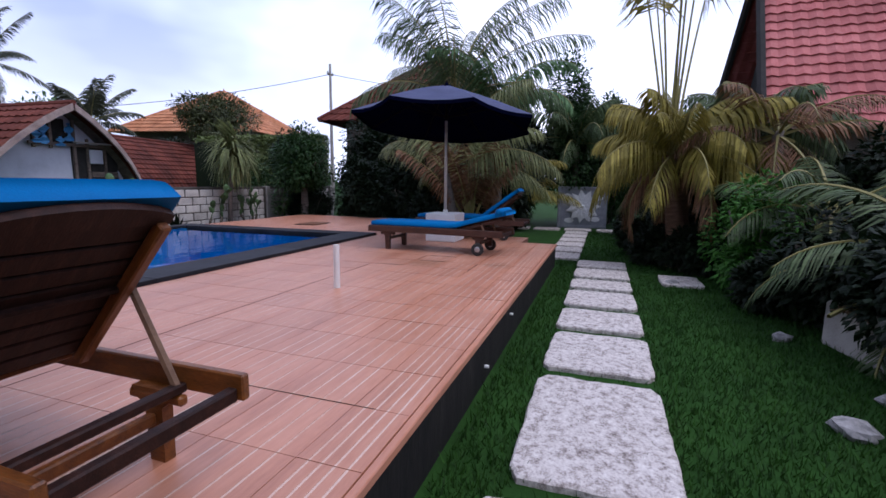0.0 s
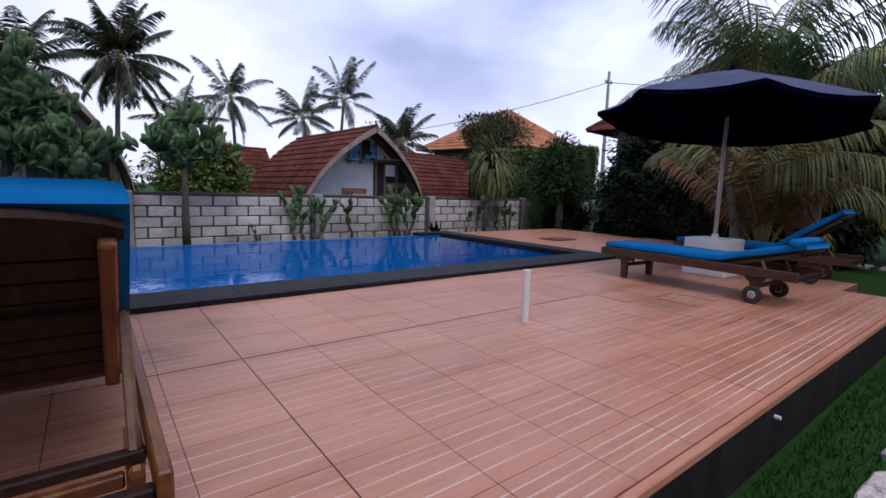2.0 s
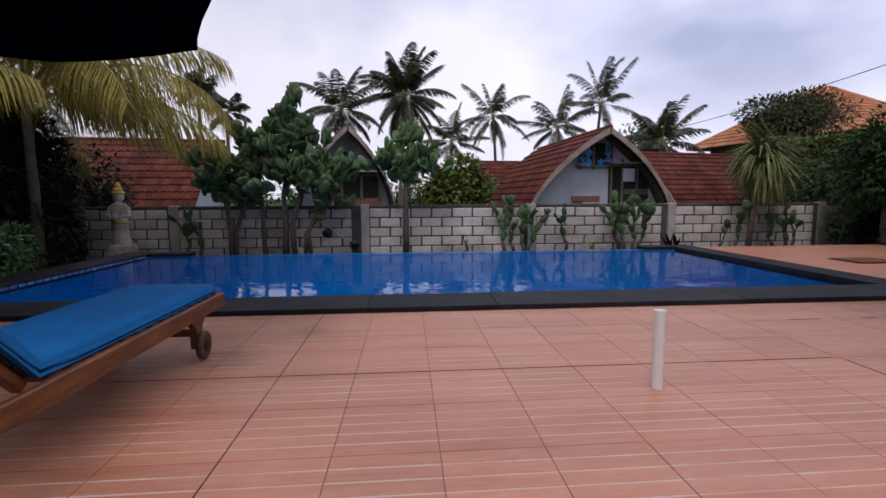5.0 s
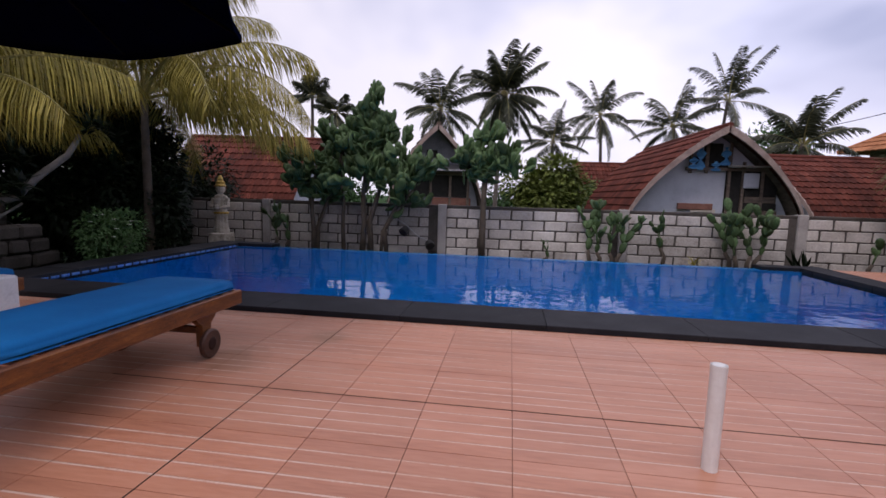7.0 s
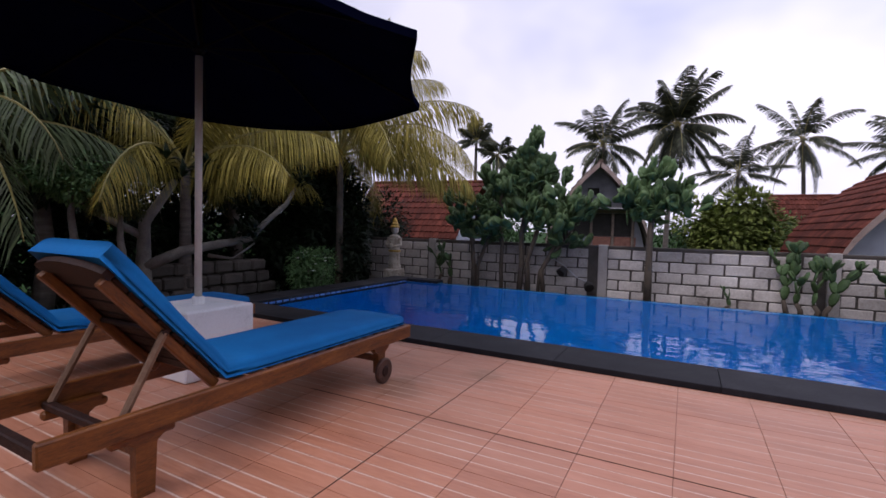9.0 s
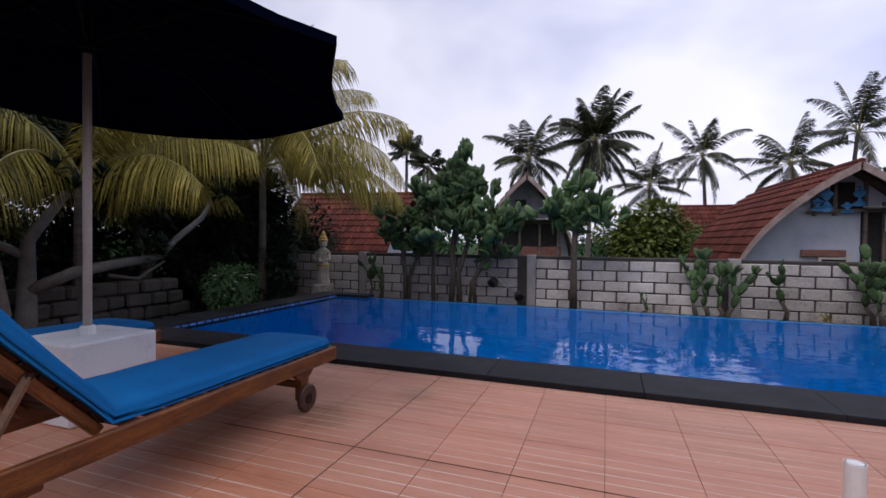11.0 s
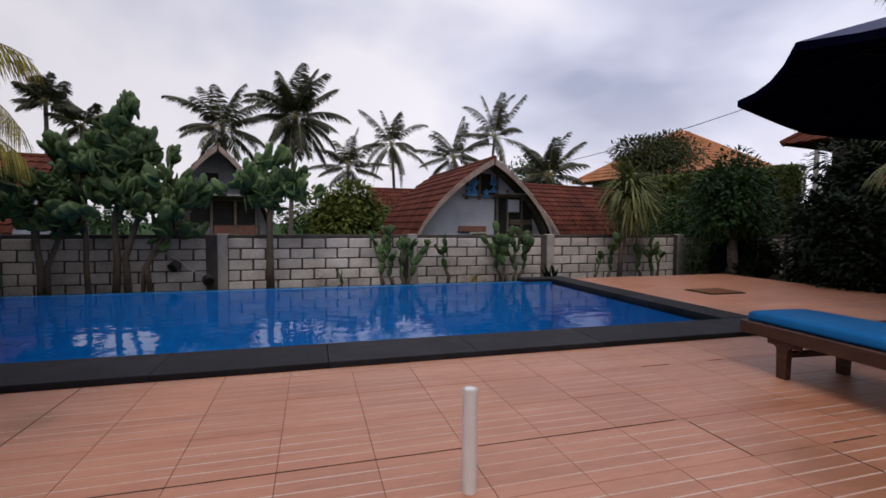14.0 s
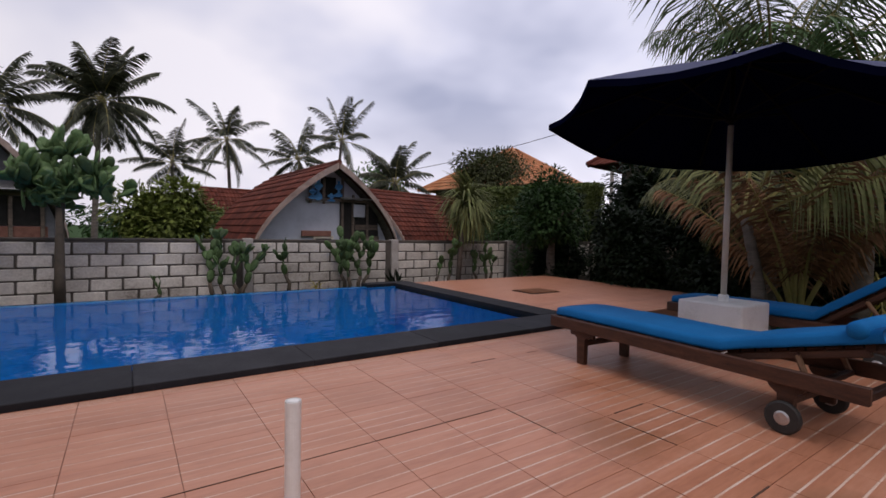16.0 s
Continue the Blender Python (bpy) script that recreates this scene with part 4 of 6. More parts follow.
def cane_plant(x, y, z, height, stems, seed, label, mat, length=0.22, lean=0.18):
    """Upright fleshy stems with short leaves all the way up."""
    rng = random.Random(seed)
    top = thing("wall_shrub", pose(x, y, z), label, "shrub", "shrubs along the garden wall")
    b, s = Shape(), Shape()
    for k in range(stems):
        a = rng.uniform(0, 6.28)
        e = Vector((math.cos(a) * lean * height, math.sin(a) * lean * height * 0.6, height * rng.uniform(0.7, 1.05)))
        b.tube([(0.02 * math.cos(a), 0.02 * math.sin(a), -0.05), e * 0.5 + Vector((0.03 * math.cos(a), 0, 0)), e], [0.028, 0.022, 0.014], 6)
        for j in range(26):
            u = 0.15 + 0.85 * j / 26
            h = j * 2.4 + a
            leaf(s, e * u, Vector((math.cos(h), math.sin(h), rng.uniform(0.1, 0.9))), Vector((0, 0, 1)), length * rng.uniform(0.6, 1.1), length * 0.32, 0.25)
    part("stem", b, M_BARK_PALE, top, smooth=True)
    part("leaves", s, mat, top)
    return top


def pad_mesh(k):
    """A cactus pad: a thick pear-shaped disc standing on its narrow end."""
    s = Shape()
    n = 9
    rim = []
    for j in range(n):
        a = 2 * math.pi * j / n
        w = 0.68 * (0.8 + 0.2 * math.cos(a)) * (1 + 0.06 * math.sin(3 * a + k))
        rim.append((w * 0.5 * math.sin(a), 0.0, 0.5 + 0.5 * math.cos(a)))
    s.v = rim + [(x * 0.6, 0.055, 0.5 + (z - 0.5) * 0.6) for x, y, z in rim] + [(x * 0.6, -0.055, 0.5 + (z - 0.5) * 0.6) for x, y, z in rim]
    for j in range(n):
        q = (j + 1) % n
        s.f += [(j, q, n + q, n + j), (q, j, 2 * n + j, 2 * n + q)]
    s.f += [tuple(range(n, 2 * n)), tuple(range(3 * n - 1, 2 * n - 1, -1))]
    s.s = [0] * len(s.f)
    return s.mesh("pad", M_CACTUS, smooth=True)


PADS = [pad_mesh(k) for k in range(3)]


def cactus(x, y, z, stems, spread, height, bare, size, most, seed, label, group="prickly pears along the wall", lean=0.5):
    """Prickly pear: woody stems that carry chains of flat pads."""
    rng = random.Random(seed)
    top = thing("prickly_pear", pose(x, y, z), label, "cactus", group)
    tips = []
    for k in range(stems):
        bx = spread * ((k + 0.5) / stems - 0.5) * 0.75 + rng.uniform(-0.05, 0.05) if stems > 1 else 0.0
        by = rng.uniform(-0.12, 0.12) * spread
        h = height * bare * rng.uniform(0.75, 1.15)
        e = Vector((bx * 1.25 + rng.uniform(-0.06, 0.06), by * 1.4, h))
        r = 0.016 + 0.13 * size
        part("stem", Shape().tube([(bx, by, -0.05), (bx * 1.1 + rng.uniform(-0.03, 0.03), by, h * 0.5), e], [r, r * 0.85, r * 0.7], 7), M_CACTUS_STEM, top, smooth=True)
        if h > 0.5:
            tips.append((Vector((bx * 1.1, by, h * 0.62)), Vector((rng.uniform(-1, 1), rng.uniform(-0.6, 0.6), 0.6)), 2))
        tips.append((e, Vector((rng.uniform(-0.3, 0.3), rng.uniform(-0.3, 0.3), 1)), 0))
    made, rest = 0, Shape()
    while tips and made < most:
        p, d, depth = tips.pop(min(rng.randrange(3), len(tips) - 1))
        d = d.normalized()
        length = size * rng.uniform(0.75, 1.2)
        if p.z + length * d.z > height * 1.04 or abs(p.x) > spread * 0.62:
            length *= 0.7
            depth = 9
        turn = Vector((0, 0, 1)).rotation_difference(d).to_matrix().to_4x4() @ Matrix.Rotation(rng.uniform(0, math.pi), 4, "Z")
        place = Matrix.Translation(p - d * length * 0.06) @ turn @ Matrix.Diagonal((length, length, length, 1))
        kind = PADS[rng.randrange(3)]
        if made < 260:
            part("pad", kind, (), top, m=place)
        else:
            n = len(rest.v)
            rest.v += [tuple(place @ v.co) for v in kind.vertices]
            rest.f += [tuple(q + n for q in f.vertices) for f in kind.polygons]
            rest.s += [0] * len(kind.polygons)
        made += 1
        if depth < 11:
            for k in range(2 if depth < 3 else rng.choice((1, 1, 2))):
                side = Vector((rng.gauss(0, 1), rng.gauss(0, 0.7), rng.uniform(-0.15, 0.35))).normalized()
                tips.append((p + d * length * rng.uniform(0.72, 0.95), (d * 0.75 + side * lean * rng.uniform(0.7, 1.5) + Vector((0, 0, 0.34))), depth + 1))
    if rest.f:
        part("pad_mass", rest, M_CACTUS, top, smooth=True)["kind"] = "stuff"
    return top


def pad_tree(x, y, z, trunks, lobes, size, count, seed, label):
    """Old prickly pear: woody trunks and limbs under crowded lobes of pads. Lobes: centre x and height, half width, half height, share."""
    rng = random.Random(seed)
    top = thing("prickly_pear", pose(x, y, z), label, "cactus", "prickly pears along the wall")
    for bx, tx, tz, r in trunks:
        bend = rng.uniform(-0.06, 0.06)
        part("stem", Shape().tube([(bx, 0, -0.05), (bx + bend, 0.03, tz * 0.35), (bx * 0.4 + tx * 0.6 - bend, -0.02, tz * 0.7), (tx, 0, tz)], [r, r * 0.9, r * 0.75, r * 0.55], 8), M_CACTUS_STEM, top, smooth=True)
        for cx, cz, rx, rz, share in sorted(lobes, key=lambda q: abs(q[0] - tx))[:2]:
            part("limb", Shape().tube([(bx * 0.4 + tx * 0.6, 0, tz * 0.7), ((cx + tx) / 2, rng.uniform(-0.1, 0.1), (cz + tz) / 2 - 0.1), (cx, 0, cz + rz * 0.4)], [r * 0.7, r * 0.5, r * 0.3], 6), M_CACTUS_STEM, top, smooth=True)
    rest, made, total = Shape(), 0, sum(q[4] for q in lobes)
    for cx, cz, rx, rz, share in lobes:
        heads = [Vector((rng.gauss(0, 0.5), rng.gauss(0, 0.5), rng.gauss(0, 0.45))) for _ in range(int(12 + 14 * share))]
        for k in range(int(count * share / total)):
            head = heads[k % len(heads)]
            q = head * 0.95 + Vector((rng.gauss(0, 1), rng.gauss(0, 1), rng.gauss(0, 1))).normalized() * rng.uniform(0.05, 0.34) + Vector((0, 0, 0.3 * (rng.random() ** 4)))
            if q.length > 1.3:
                q *= 1.3 / q.length
            at = Vector((cx + q.x * rx, q.y * rx * 0.8, cz + q.z * rz))
            d = (Vector((q.x - head.x * 0.5, q.y - head.y * 0.5, q.z - head.z * 0.4)) * 1.3 + Vector((rng.uniform(-0.5, 0.5), rng.uniform(-0.5, 0.5), rng.uniform(0.1, 1.1)))).normalized()
            length = size * rng.uniform(0.65, 1.45)
            turn = Vector((0, 0, 1)).rotation_difference(d).to_matrix().to_4x4() @ Matrix.Rotation(rng.uniform(0, math.pi), 4, "Z")
            place = Matrix.Translation(at - d * length * 0.5) @ turn @ Matrix.Diagonal((length, length, length, 1))
            kind = PADS[rng.randrange(3)]
            if made < 280 and k % 3 == 0 and q.y < 0.1:
                part("pad", kind, (), top, m=place)
                made += 1
            else:
                n = len(rest.v)
                rest.v += [tuple(place @ v.co) for v in kind.vertices]
                rest.f += [tuple(i + n for i in f.vertices) for f in kind.polygons]
                rest.s += [0] * len(kind.polygons)
    part("pad_mass", rest, M_CACTUS, top, smooth=True)["kind"] = "stuff"
    return top


# Prickly pears and other plants along the garden wall
BED = -0.17
pad_tree(-3.7, 7.15, BED, [(-1.14, -1.2, 1.35, 0.06), (-1.05, -0.7, 1.5, 0.05), (-0.48, -0.55, 1.5, 0.05), (-0.1, 0.0, 1.8, 0.065), (0.1, 0.3, 1.9, 0.06), (0.42, 0.7, 1.5, 0.05), (0.3, 0.95, 1.35, 0.04)],
         [(0.12, 2.4, 0.55, 0.68, 1.0), (0.2, 1.7, 0.9, 0.55, 1.1), (-1.05, 1.8, 0.55, 0.5, 0.7), (-0.5, 2.1, 0.5, 0.55, 0.7), (0.85, 1.7, 0.5, 0.55, 0.6), (-1.4, 1.5, 0.35, 0.3, 0.2), (0.75, 1.2, 0.4, 0.25, 0.15), (-0.75, 1.25, 0.4, 0.25, 0.15)],
         0.26, 1500, 11, "large bushy prickly pear with crowded green pads before the wall")
pad_tree(-1.36, 7.25, BED, [(0.0, 0.0, 1.5, 0.075)], [(0.0, 1.9, 0.42, 0.55, 0.9), (0.42, 1.95, 0.38, 0.36, 0.4), (-0.42, 1.98, 0.36, 0.3, 0.4), (0.1, 2.4, 0.26, 0.25, 0.2)],
         0.26, 330, 12, "tall prickly pear on one trunk before the wall")
cactus(-5.6, 7.3, BED, 2, 0.6, 1.0, 0.25, 0.24, 22, 13, "low prickly pear beside the garden wall", lean=0.7)
cactus(1.02, 7.4, BED, 4, 0.75, 1.25, 0.2, 0.25, 60, 21, "leafy green prickly pear growing up the wall")
cactus(2.13, 7.45, BED, 1, 0.5, 1.05, 0.4, 0.22, 10, 22, "thin sparse prickly pear against the wall")
cactus(3.5, 7.4, BED, 4, 0.75, 1.4, 0.2, 0.25, 66, 23, "tall prickly pear before the block wall")
cactus(5.78, 7.4, BED, 2, 0.6, 1.15, 0.2, 0.22, 24, 24, "dark sparse prickly pear before the block wall")
cactus(7.1, 7.4, BED, 3, 0.7, 1.1, 0.2, 0.22, 26, 25, "prickly pear near the end of the wall")
cactus(-0.1, 7.4, BED, 1, 0.4, 0.45, 0.15, 0.17, 6, 27, "small prickly pear at the foot of the wall")
cane_plant(8.2, 7.2, BED, 0.9, 8, 26, "pale stemmed shrub at the end of the wall", M_LEAF_PALE, 0.3, 0.4)
spiky_plant(2.55, 7.25, BED, 0.04, 1, 26, 0.3, 0.03, 31, "yellowish tuft of grass under the wall", M_PALM_GOLD, "grass_tuft", "grass")
spiky_plant(4.25, 7.2, BED, 0.05, 2, 14, 0.4, 0.09, 32, "dark spiky agave at the foot of the wall", M_LEAF_DARK_SHADED, "agave", "agave", 0.1, 0.1)
spiky_plant(6.15, 7.25, BED, 2.0, 2, 240, 1.0, 0.055, 33, "tall dracaena with spiky drooping head", M_DRACAENA, "dracaena", "dracaena", 0.2, 0.8)

# Right-hand garden behind the deck
def crowned_tree(x, y, z, stem, radii, count, size, mat, seed, label, lumps=12):
    rng = random.Random(seed)
    top = thing("garden_tree", pose(x, y, z), label, "tree")
    s = Shape()
    leaf_cloud(s, rng, (0, 0, stem + radii[2] * 0.8), radii, count, size, lumps)
    part("crown", s, mat, top)
    part("trunk", Shape().tube([(0, 0, -0.1), (0.06 * stem, 0.03 * stem, stem * 0.5), (0.02, 0, stem + 0.2)], [0.16, 0.12, 0.09], 8), M_BARK, top, smooth=True)
    for k in range(6):
        a = k * 1.05 + rng.uniform(-0.3, 0.3)
        e = (math.cos(a) * radii[0] * 0.65, math.sin(a) * radii[1] * 0.65, stem + radii[2] * rng.uniform(0.5, 1.1))
        part("limb", Shape().tube([(0.02, 0, stem), (e[0] * 0.4, e[1] * 0.4, stem + (e[2] - stem) * 0.6), e], [0.075, 0.05, 0.02], 6), M_BARK, top, smooth=True)
    return top


coconut_palm(7.9, 1.35, GROUND, 3.7, 3.45, 16, 41, "coconut palm with tall arching fronds behind the umbrella", M_PALM, pairs=58, leaflet=0.95, width=0.027, own_fronds=True, r0=0.2, lift=(88, 25), hang=1.2, droop=(45, 100))
coconut_palm(8.5, 0.3, GROUND, 3.5, 2.5, 9, 49, "pale green coconut palm drooping behind the umbrella", M_LEAF_PALE, pairs=60, leaflet=0.75, width=0.036, own_fronds=True, r0=0.16, lift=(72, 25), hang=1.0, droop=(85, 125))
coconut_palm(6.6, 0.85, GROUND, 1.8, 3.0, 13, 43, "young coconut palm with long arching fronds", M_PALM_YOUNG, (0.0, 0.3), pairs=64, leaflet=0.75, width=0.03, own_fronds=True, r0=0.11, lift=(62, 18), hang=1.3, droop=(60, 90), start=0.22, turn=1.75, spare=math.pi)
coconut_palm(6.95, 0.6, GROUND, 0.5, 2.3, 17, 42, "clump of dry brown palm fronds", M_PALM_DRY, pairs=40, leaflet=0.55, width=0.03, own_fronds=True, r0=0.18, lift=(88, 64), hang=0.9, dry=17, droop=(35, 70), start=0.3)
crowned_tree(8.85, 6.75, GROUND, 1.3, (1.05, 1.05, 1.05), 12000, 0.15, M_LEAF, 51, "dense dark green round tree at the deck corner", 30)
# Backdrop shrubs in the darkened leaf colour, which stands for shade
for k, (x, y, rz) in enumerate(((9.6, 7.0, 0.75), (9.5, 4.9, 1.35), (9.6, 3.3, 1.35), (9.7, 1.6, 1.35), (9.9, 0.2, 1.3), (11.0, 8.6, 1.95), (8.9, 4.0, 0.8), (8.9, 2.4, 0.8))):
    bush(x, y, GROUND, (0.95, 1.15, rz), 6500, 0.18, M_LEAF_DARK_SHADED, 60 + k, "dense garden hedge shrub behind the deck, leaves darkened for shade", "hedge_shrub", 14, "shrub", 0, "hedge behind the deck")
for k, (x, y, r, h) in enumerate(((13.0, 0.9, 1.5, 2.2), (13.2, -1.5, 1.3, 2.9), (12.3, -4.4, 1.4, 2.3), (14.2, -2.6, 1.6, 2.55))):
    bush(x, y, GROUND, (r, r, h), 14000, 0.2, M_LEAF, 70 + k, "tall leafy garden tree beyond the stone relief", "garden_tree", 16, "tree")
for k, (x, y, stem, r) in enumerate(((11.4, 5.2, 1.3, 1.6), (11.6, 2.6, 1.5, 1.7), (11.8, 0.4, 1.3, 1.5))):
    crowned_tree(x, y, GROUND, stem, (r, r, r * 0.8), 8000, 0.24, M_LEAF_DARK_SHADED, 190 + k, "tree closing the garden behind the deck, leaves darkened for shade", 18)
coconut_palm(10.4, 0.7, GROUND, 0.9, 2.5, 14, 85, "golden green palm arching beside the stone relief", M_PALM_GOLD, pairs=46, leaflet=0.6, width=0.035, own_fronds=True, r0=0.18, lift=(75, 15), hang=0.9)
coconut_palm(9.4, -4.5, GROUND, 1.5, 2.0, 16, 81, "bushy palm with green arching fronds by the path", M_PALM, pairs=44, leaflet=0.65, width=0.04, own_fronds=True, r0=0.2, lift=(78, -20), hang=0.8)
coconut_palm(5.1, -3.7, GROUND, 1.95, 5.2, 9, 82, "stout palm with tall upright stalks beside the lawn", M_PALM_GOLD, (-0.3, 0.25), pairs=44, leaflet=0.8, width=0.045, own_fronds=True, r0=0.2, bark=M_BARK_BROWN, lift=(90, 81), hang=1.2, droop=(2, 12), start=0.6)
coconut_palm(5.3, -3.85, GROUND, 2.05, 1.75, 30, 86, "crown of shaggy golden green fronds on the stout palm", M_PALM_GOLD, (-0.35, 0.25), pairs=46, leaflet=0.6, width=0.04, own_fronds=True, r0=0.14, bark=M_BARK_BROWN, lift=(78, -35), hang=1.5, dry=6, droop=(70, 115))
coconut_palm(6.2, -4.9, GROUND, 2.4, 1.8, 20, 88, "dark green palm with hanging fronds beside the villa", M_PALM, pairs=46, leaflet=0.6, width=0.035, own_fronds=True, r0=0.14, lift=(75, -20), hang=1.3)
coconut_palm(12.6, -1.5, GROUND, 2.9, 2.3, 22, 89, "green palm with hanging fronds behind the stone relief", M_PALM, pairs=50, leaflet=0.7, width=0.038, own_fronds=True, r0=0.16, lift=(80, -10), hang=1.5)
coconut_palm(3.3, -5.2, GROUND, 1.1, 1.7, 16, 83, "low palm with greyish feathery fronds", M_PALM, pairs=46, leaflet=0.45, width=0.028, own_fronds=True, r0=0.2, lift=(60, -25), hang=0.6)
coconut_palm(0.9, -5.2, GROUND, 0.9, 1.5, 15, 84, "low palm with faded greyish fronds", M_PALM, pairs=40, leaflet=0.42, width=0.028, own_fronds=True, r0=0.18, lift=(60, -15), hang=0.6)
coconut_palm(4.9, -5.0, GROUND, 2.3, 1.7, 14, 87, "dry palm with drooping rust brown fronds", M_PALM_DRY, pairs=36, leaflet=0.45, width=0.03, own_fronds=True, r0=0.14, lift=(60, -25), hang=0.8)
bush(3.2, -4.4, GROUND, (0.72, 0.72, 0.92), 4800, 0.11, M_LEAF_BRIGHT, 91, "bright green leafy shrub beside the lawn", "bush", 11)
# Border shade comes from the shrubs' darkened leaf colour
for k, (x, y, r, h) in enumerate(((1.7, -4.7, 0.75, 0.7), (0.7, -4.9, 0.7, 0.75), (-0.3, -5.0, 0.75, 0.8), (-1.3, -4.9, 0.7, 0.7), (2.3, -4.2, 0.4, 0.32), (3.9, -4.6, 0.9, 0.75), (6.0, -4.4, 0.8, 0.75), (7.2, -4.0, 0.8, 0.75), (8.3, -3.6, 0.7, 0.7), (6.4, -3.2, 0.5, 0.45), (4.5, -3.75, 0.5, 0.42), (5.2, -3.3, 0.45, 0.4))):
    bush(x, y, GROUND, (r, r, h), 2400, 0.14, M_LEAF_DARK_SHADED, 95 + k, "low border shrub, leaves darkened for shade", "border_shrub", 9, "shrub", 0, "border shrubs")
# Hedge partly out of view; its leaf colour carries the shade
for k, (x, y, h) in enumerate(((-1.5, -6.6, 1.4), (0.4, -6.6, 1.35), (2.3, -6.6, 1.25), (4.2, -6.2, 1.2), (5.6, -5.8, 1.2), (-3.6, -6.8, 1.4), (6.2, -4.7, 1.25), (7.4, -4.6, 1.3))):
    bush(x, y, GROUND, (1.2, 1.0, h), 3600, 0.2, M_LEAF_DARK_SHADED, 170 + k, "tall hedge closing the garden side, leaves darkened for shade", "hedge_shrub", 13, "shrub", 0, "hedge on the garden side")

# Left-hand garden beyond the pool
bush(-6.98, 4.45, GROUND, (0.45, 0.85, 0.6), 4200, 0.09, M_LEAF_PALE, 101, "rounded shrub with small white flowers by the pool", "bush", 10, "bush", 14)
# Shrubs fill the dark garden; shade is in their leaf colour
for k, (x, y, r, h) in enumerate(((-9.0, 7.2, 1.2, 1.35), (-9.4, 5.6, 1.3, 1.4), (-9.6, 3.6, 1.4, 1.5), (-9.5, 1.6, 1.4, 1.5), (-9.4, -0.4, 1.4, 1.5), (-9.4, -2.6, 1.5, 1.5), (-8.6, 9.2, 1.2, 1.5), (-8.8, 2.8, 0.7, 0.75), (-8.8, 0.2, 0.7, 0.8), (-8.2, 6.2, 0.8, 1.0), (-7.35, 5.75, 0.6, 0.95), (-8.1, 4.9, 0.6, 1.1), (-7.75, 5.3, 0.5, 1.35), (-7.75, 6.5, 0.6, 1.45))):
    bush(x, y, GROUND, (r, r, h), 5200, 0.17, M_LEAF_DARK_SHADED, 110 + k, "dense garden shrub, leaves darkened for shade", "hedge_shrub", 15, "shrub", 0, "hedge beyond the pool")
# Dark crowns added to close the backdrop and block sky light below
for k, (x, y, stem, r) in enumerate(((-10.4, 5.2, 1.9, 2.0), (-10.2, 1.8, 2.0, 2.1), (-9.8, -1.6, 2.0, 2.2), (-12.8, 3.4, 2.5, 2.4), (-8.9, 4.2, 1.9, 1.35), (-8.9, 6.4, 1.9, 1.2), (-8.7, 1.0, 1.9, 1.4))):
    crowned_tree(x, y, GROUND, stem, (r, r, r * 0.75), 9000, 0.24, M_LEAF_DARK_SHADED, 180 + k, "tree with a dense low canopy, added to darken the garden", 18)
coconut_palm(-7.2, 5.5, GROUND, 3.1, 3.3, 23, 121, "coconut palm with golden drooping fronds over the pool", M_PALM_GOLD, pairs=120, leaflet=0.95, width=0.02, own_fronds=True, r0=0.1, bark=M_CACTUS_STEM, lift=(70, 5), hang=1.5, droop=(70, 108))
coconut_palm(-7.9, 2.6, GROUND, 2.5, 2.9, 15, 122, "shady coconut palm with olive drooping fronds", M_PALM_GOLD, pairs=90, leaflet=0.85, width=0.022, own_fronds=True, r0=0.12, lift=(62, 5), hang=1.5, droop=(60, 95))
coconut_palm(-7.8, -0.4, GROUND, 2.6, 2.7, 14, 123, "shady palm behind the loungers", M_PALM, pairs=50, leaflet=0.7, width=0.036, own_fronds=True, r0=0.12, lift=(62, 5), hang=1.1, droop=(60, 95))


def bare_tree():
    top = thing("old_tree", pose(-7.6, 1.7, GROUND), "gnarled pale tree with crooked low branches", "tree")
    b = Shape()
    b.tube([(0, 0, -0.05), (0.12, 0.02, 0.5), (-0.02, 0.1, 0.95), (0.1, 0.05, 1.5), (0.4, 0.3, 2.1)], [0.13, 0.11, 0.1, 0.075, 0.05], 9)
    part("trunk", b, M_BARK_PALE, top, smooth=True)
    for pts, r in (([(0.02, 0.08, 0.85), (0.3, 0.45, 1.08), (0.4, 0.9, 1.17), (0.42, 1.55, 1.26), (0.4, 1.86, 1.53), (0.42, 2.32, 1.88), (0.4, 2.55, 2.19)], 0.085),
                   ([(0.05, 0.05, 1.3), (-0.2, -0.4, 1.6), (-0.1, -0.9, 2.0)], 0.06), ([(0.2, 0.95, 1.0), (0.45, 1.2, 0.95), (0.6, 1.5, 1.2)], 0.035)):
        n = len(pts)
        part("branch", Shape().tube(pts, [r * (1 - 0.6 * k / (n - 1)) for k in range(n)], 7), M_BARK_PALE, top, smooth=True)
    s = Shape()
    rng = random.Random(5)
    for q in ((0.4, 2.55, 2.19), (0.4, 0.3, 2.1), (-0.1, -0.9, 2.0), (0.6, 1.5, 1.2), (0.2, 1.4, 1.7)):
        for k in range(5):
            rosette(s, rng, Vector(q) + Vector((rng.uniform(-0.3, 0.3), rng.uniform(-0.3, 0.3), rng.uniform(0, 0.3))), 10, 0.3, 0.09)
    part("crown", s, M_LEAF_DARK_SHADED, top)


bare_tree()


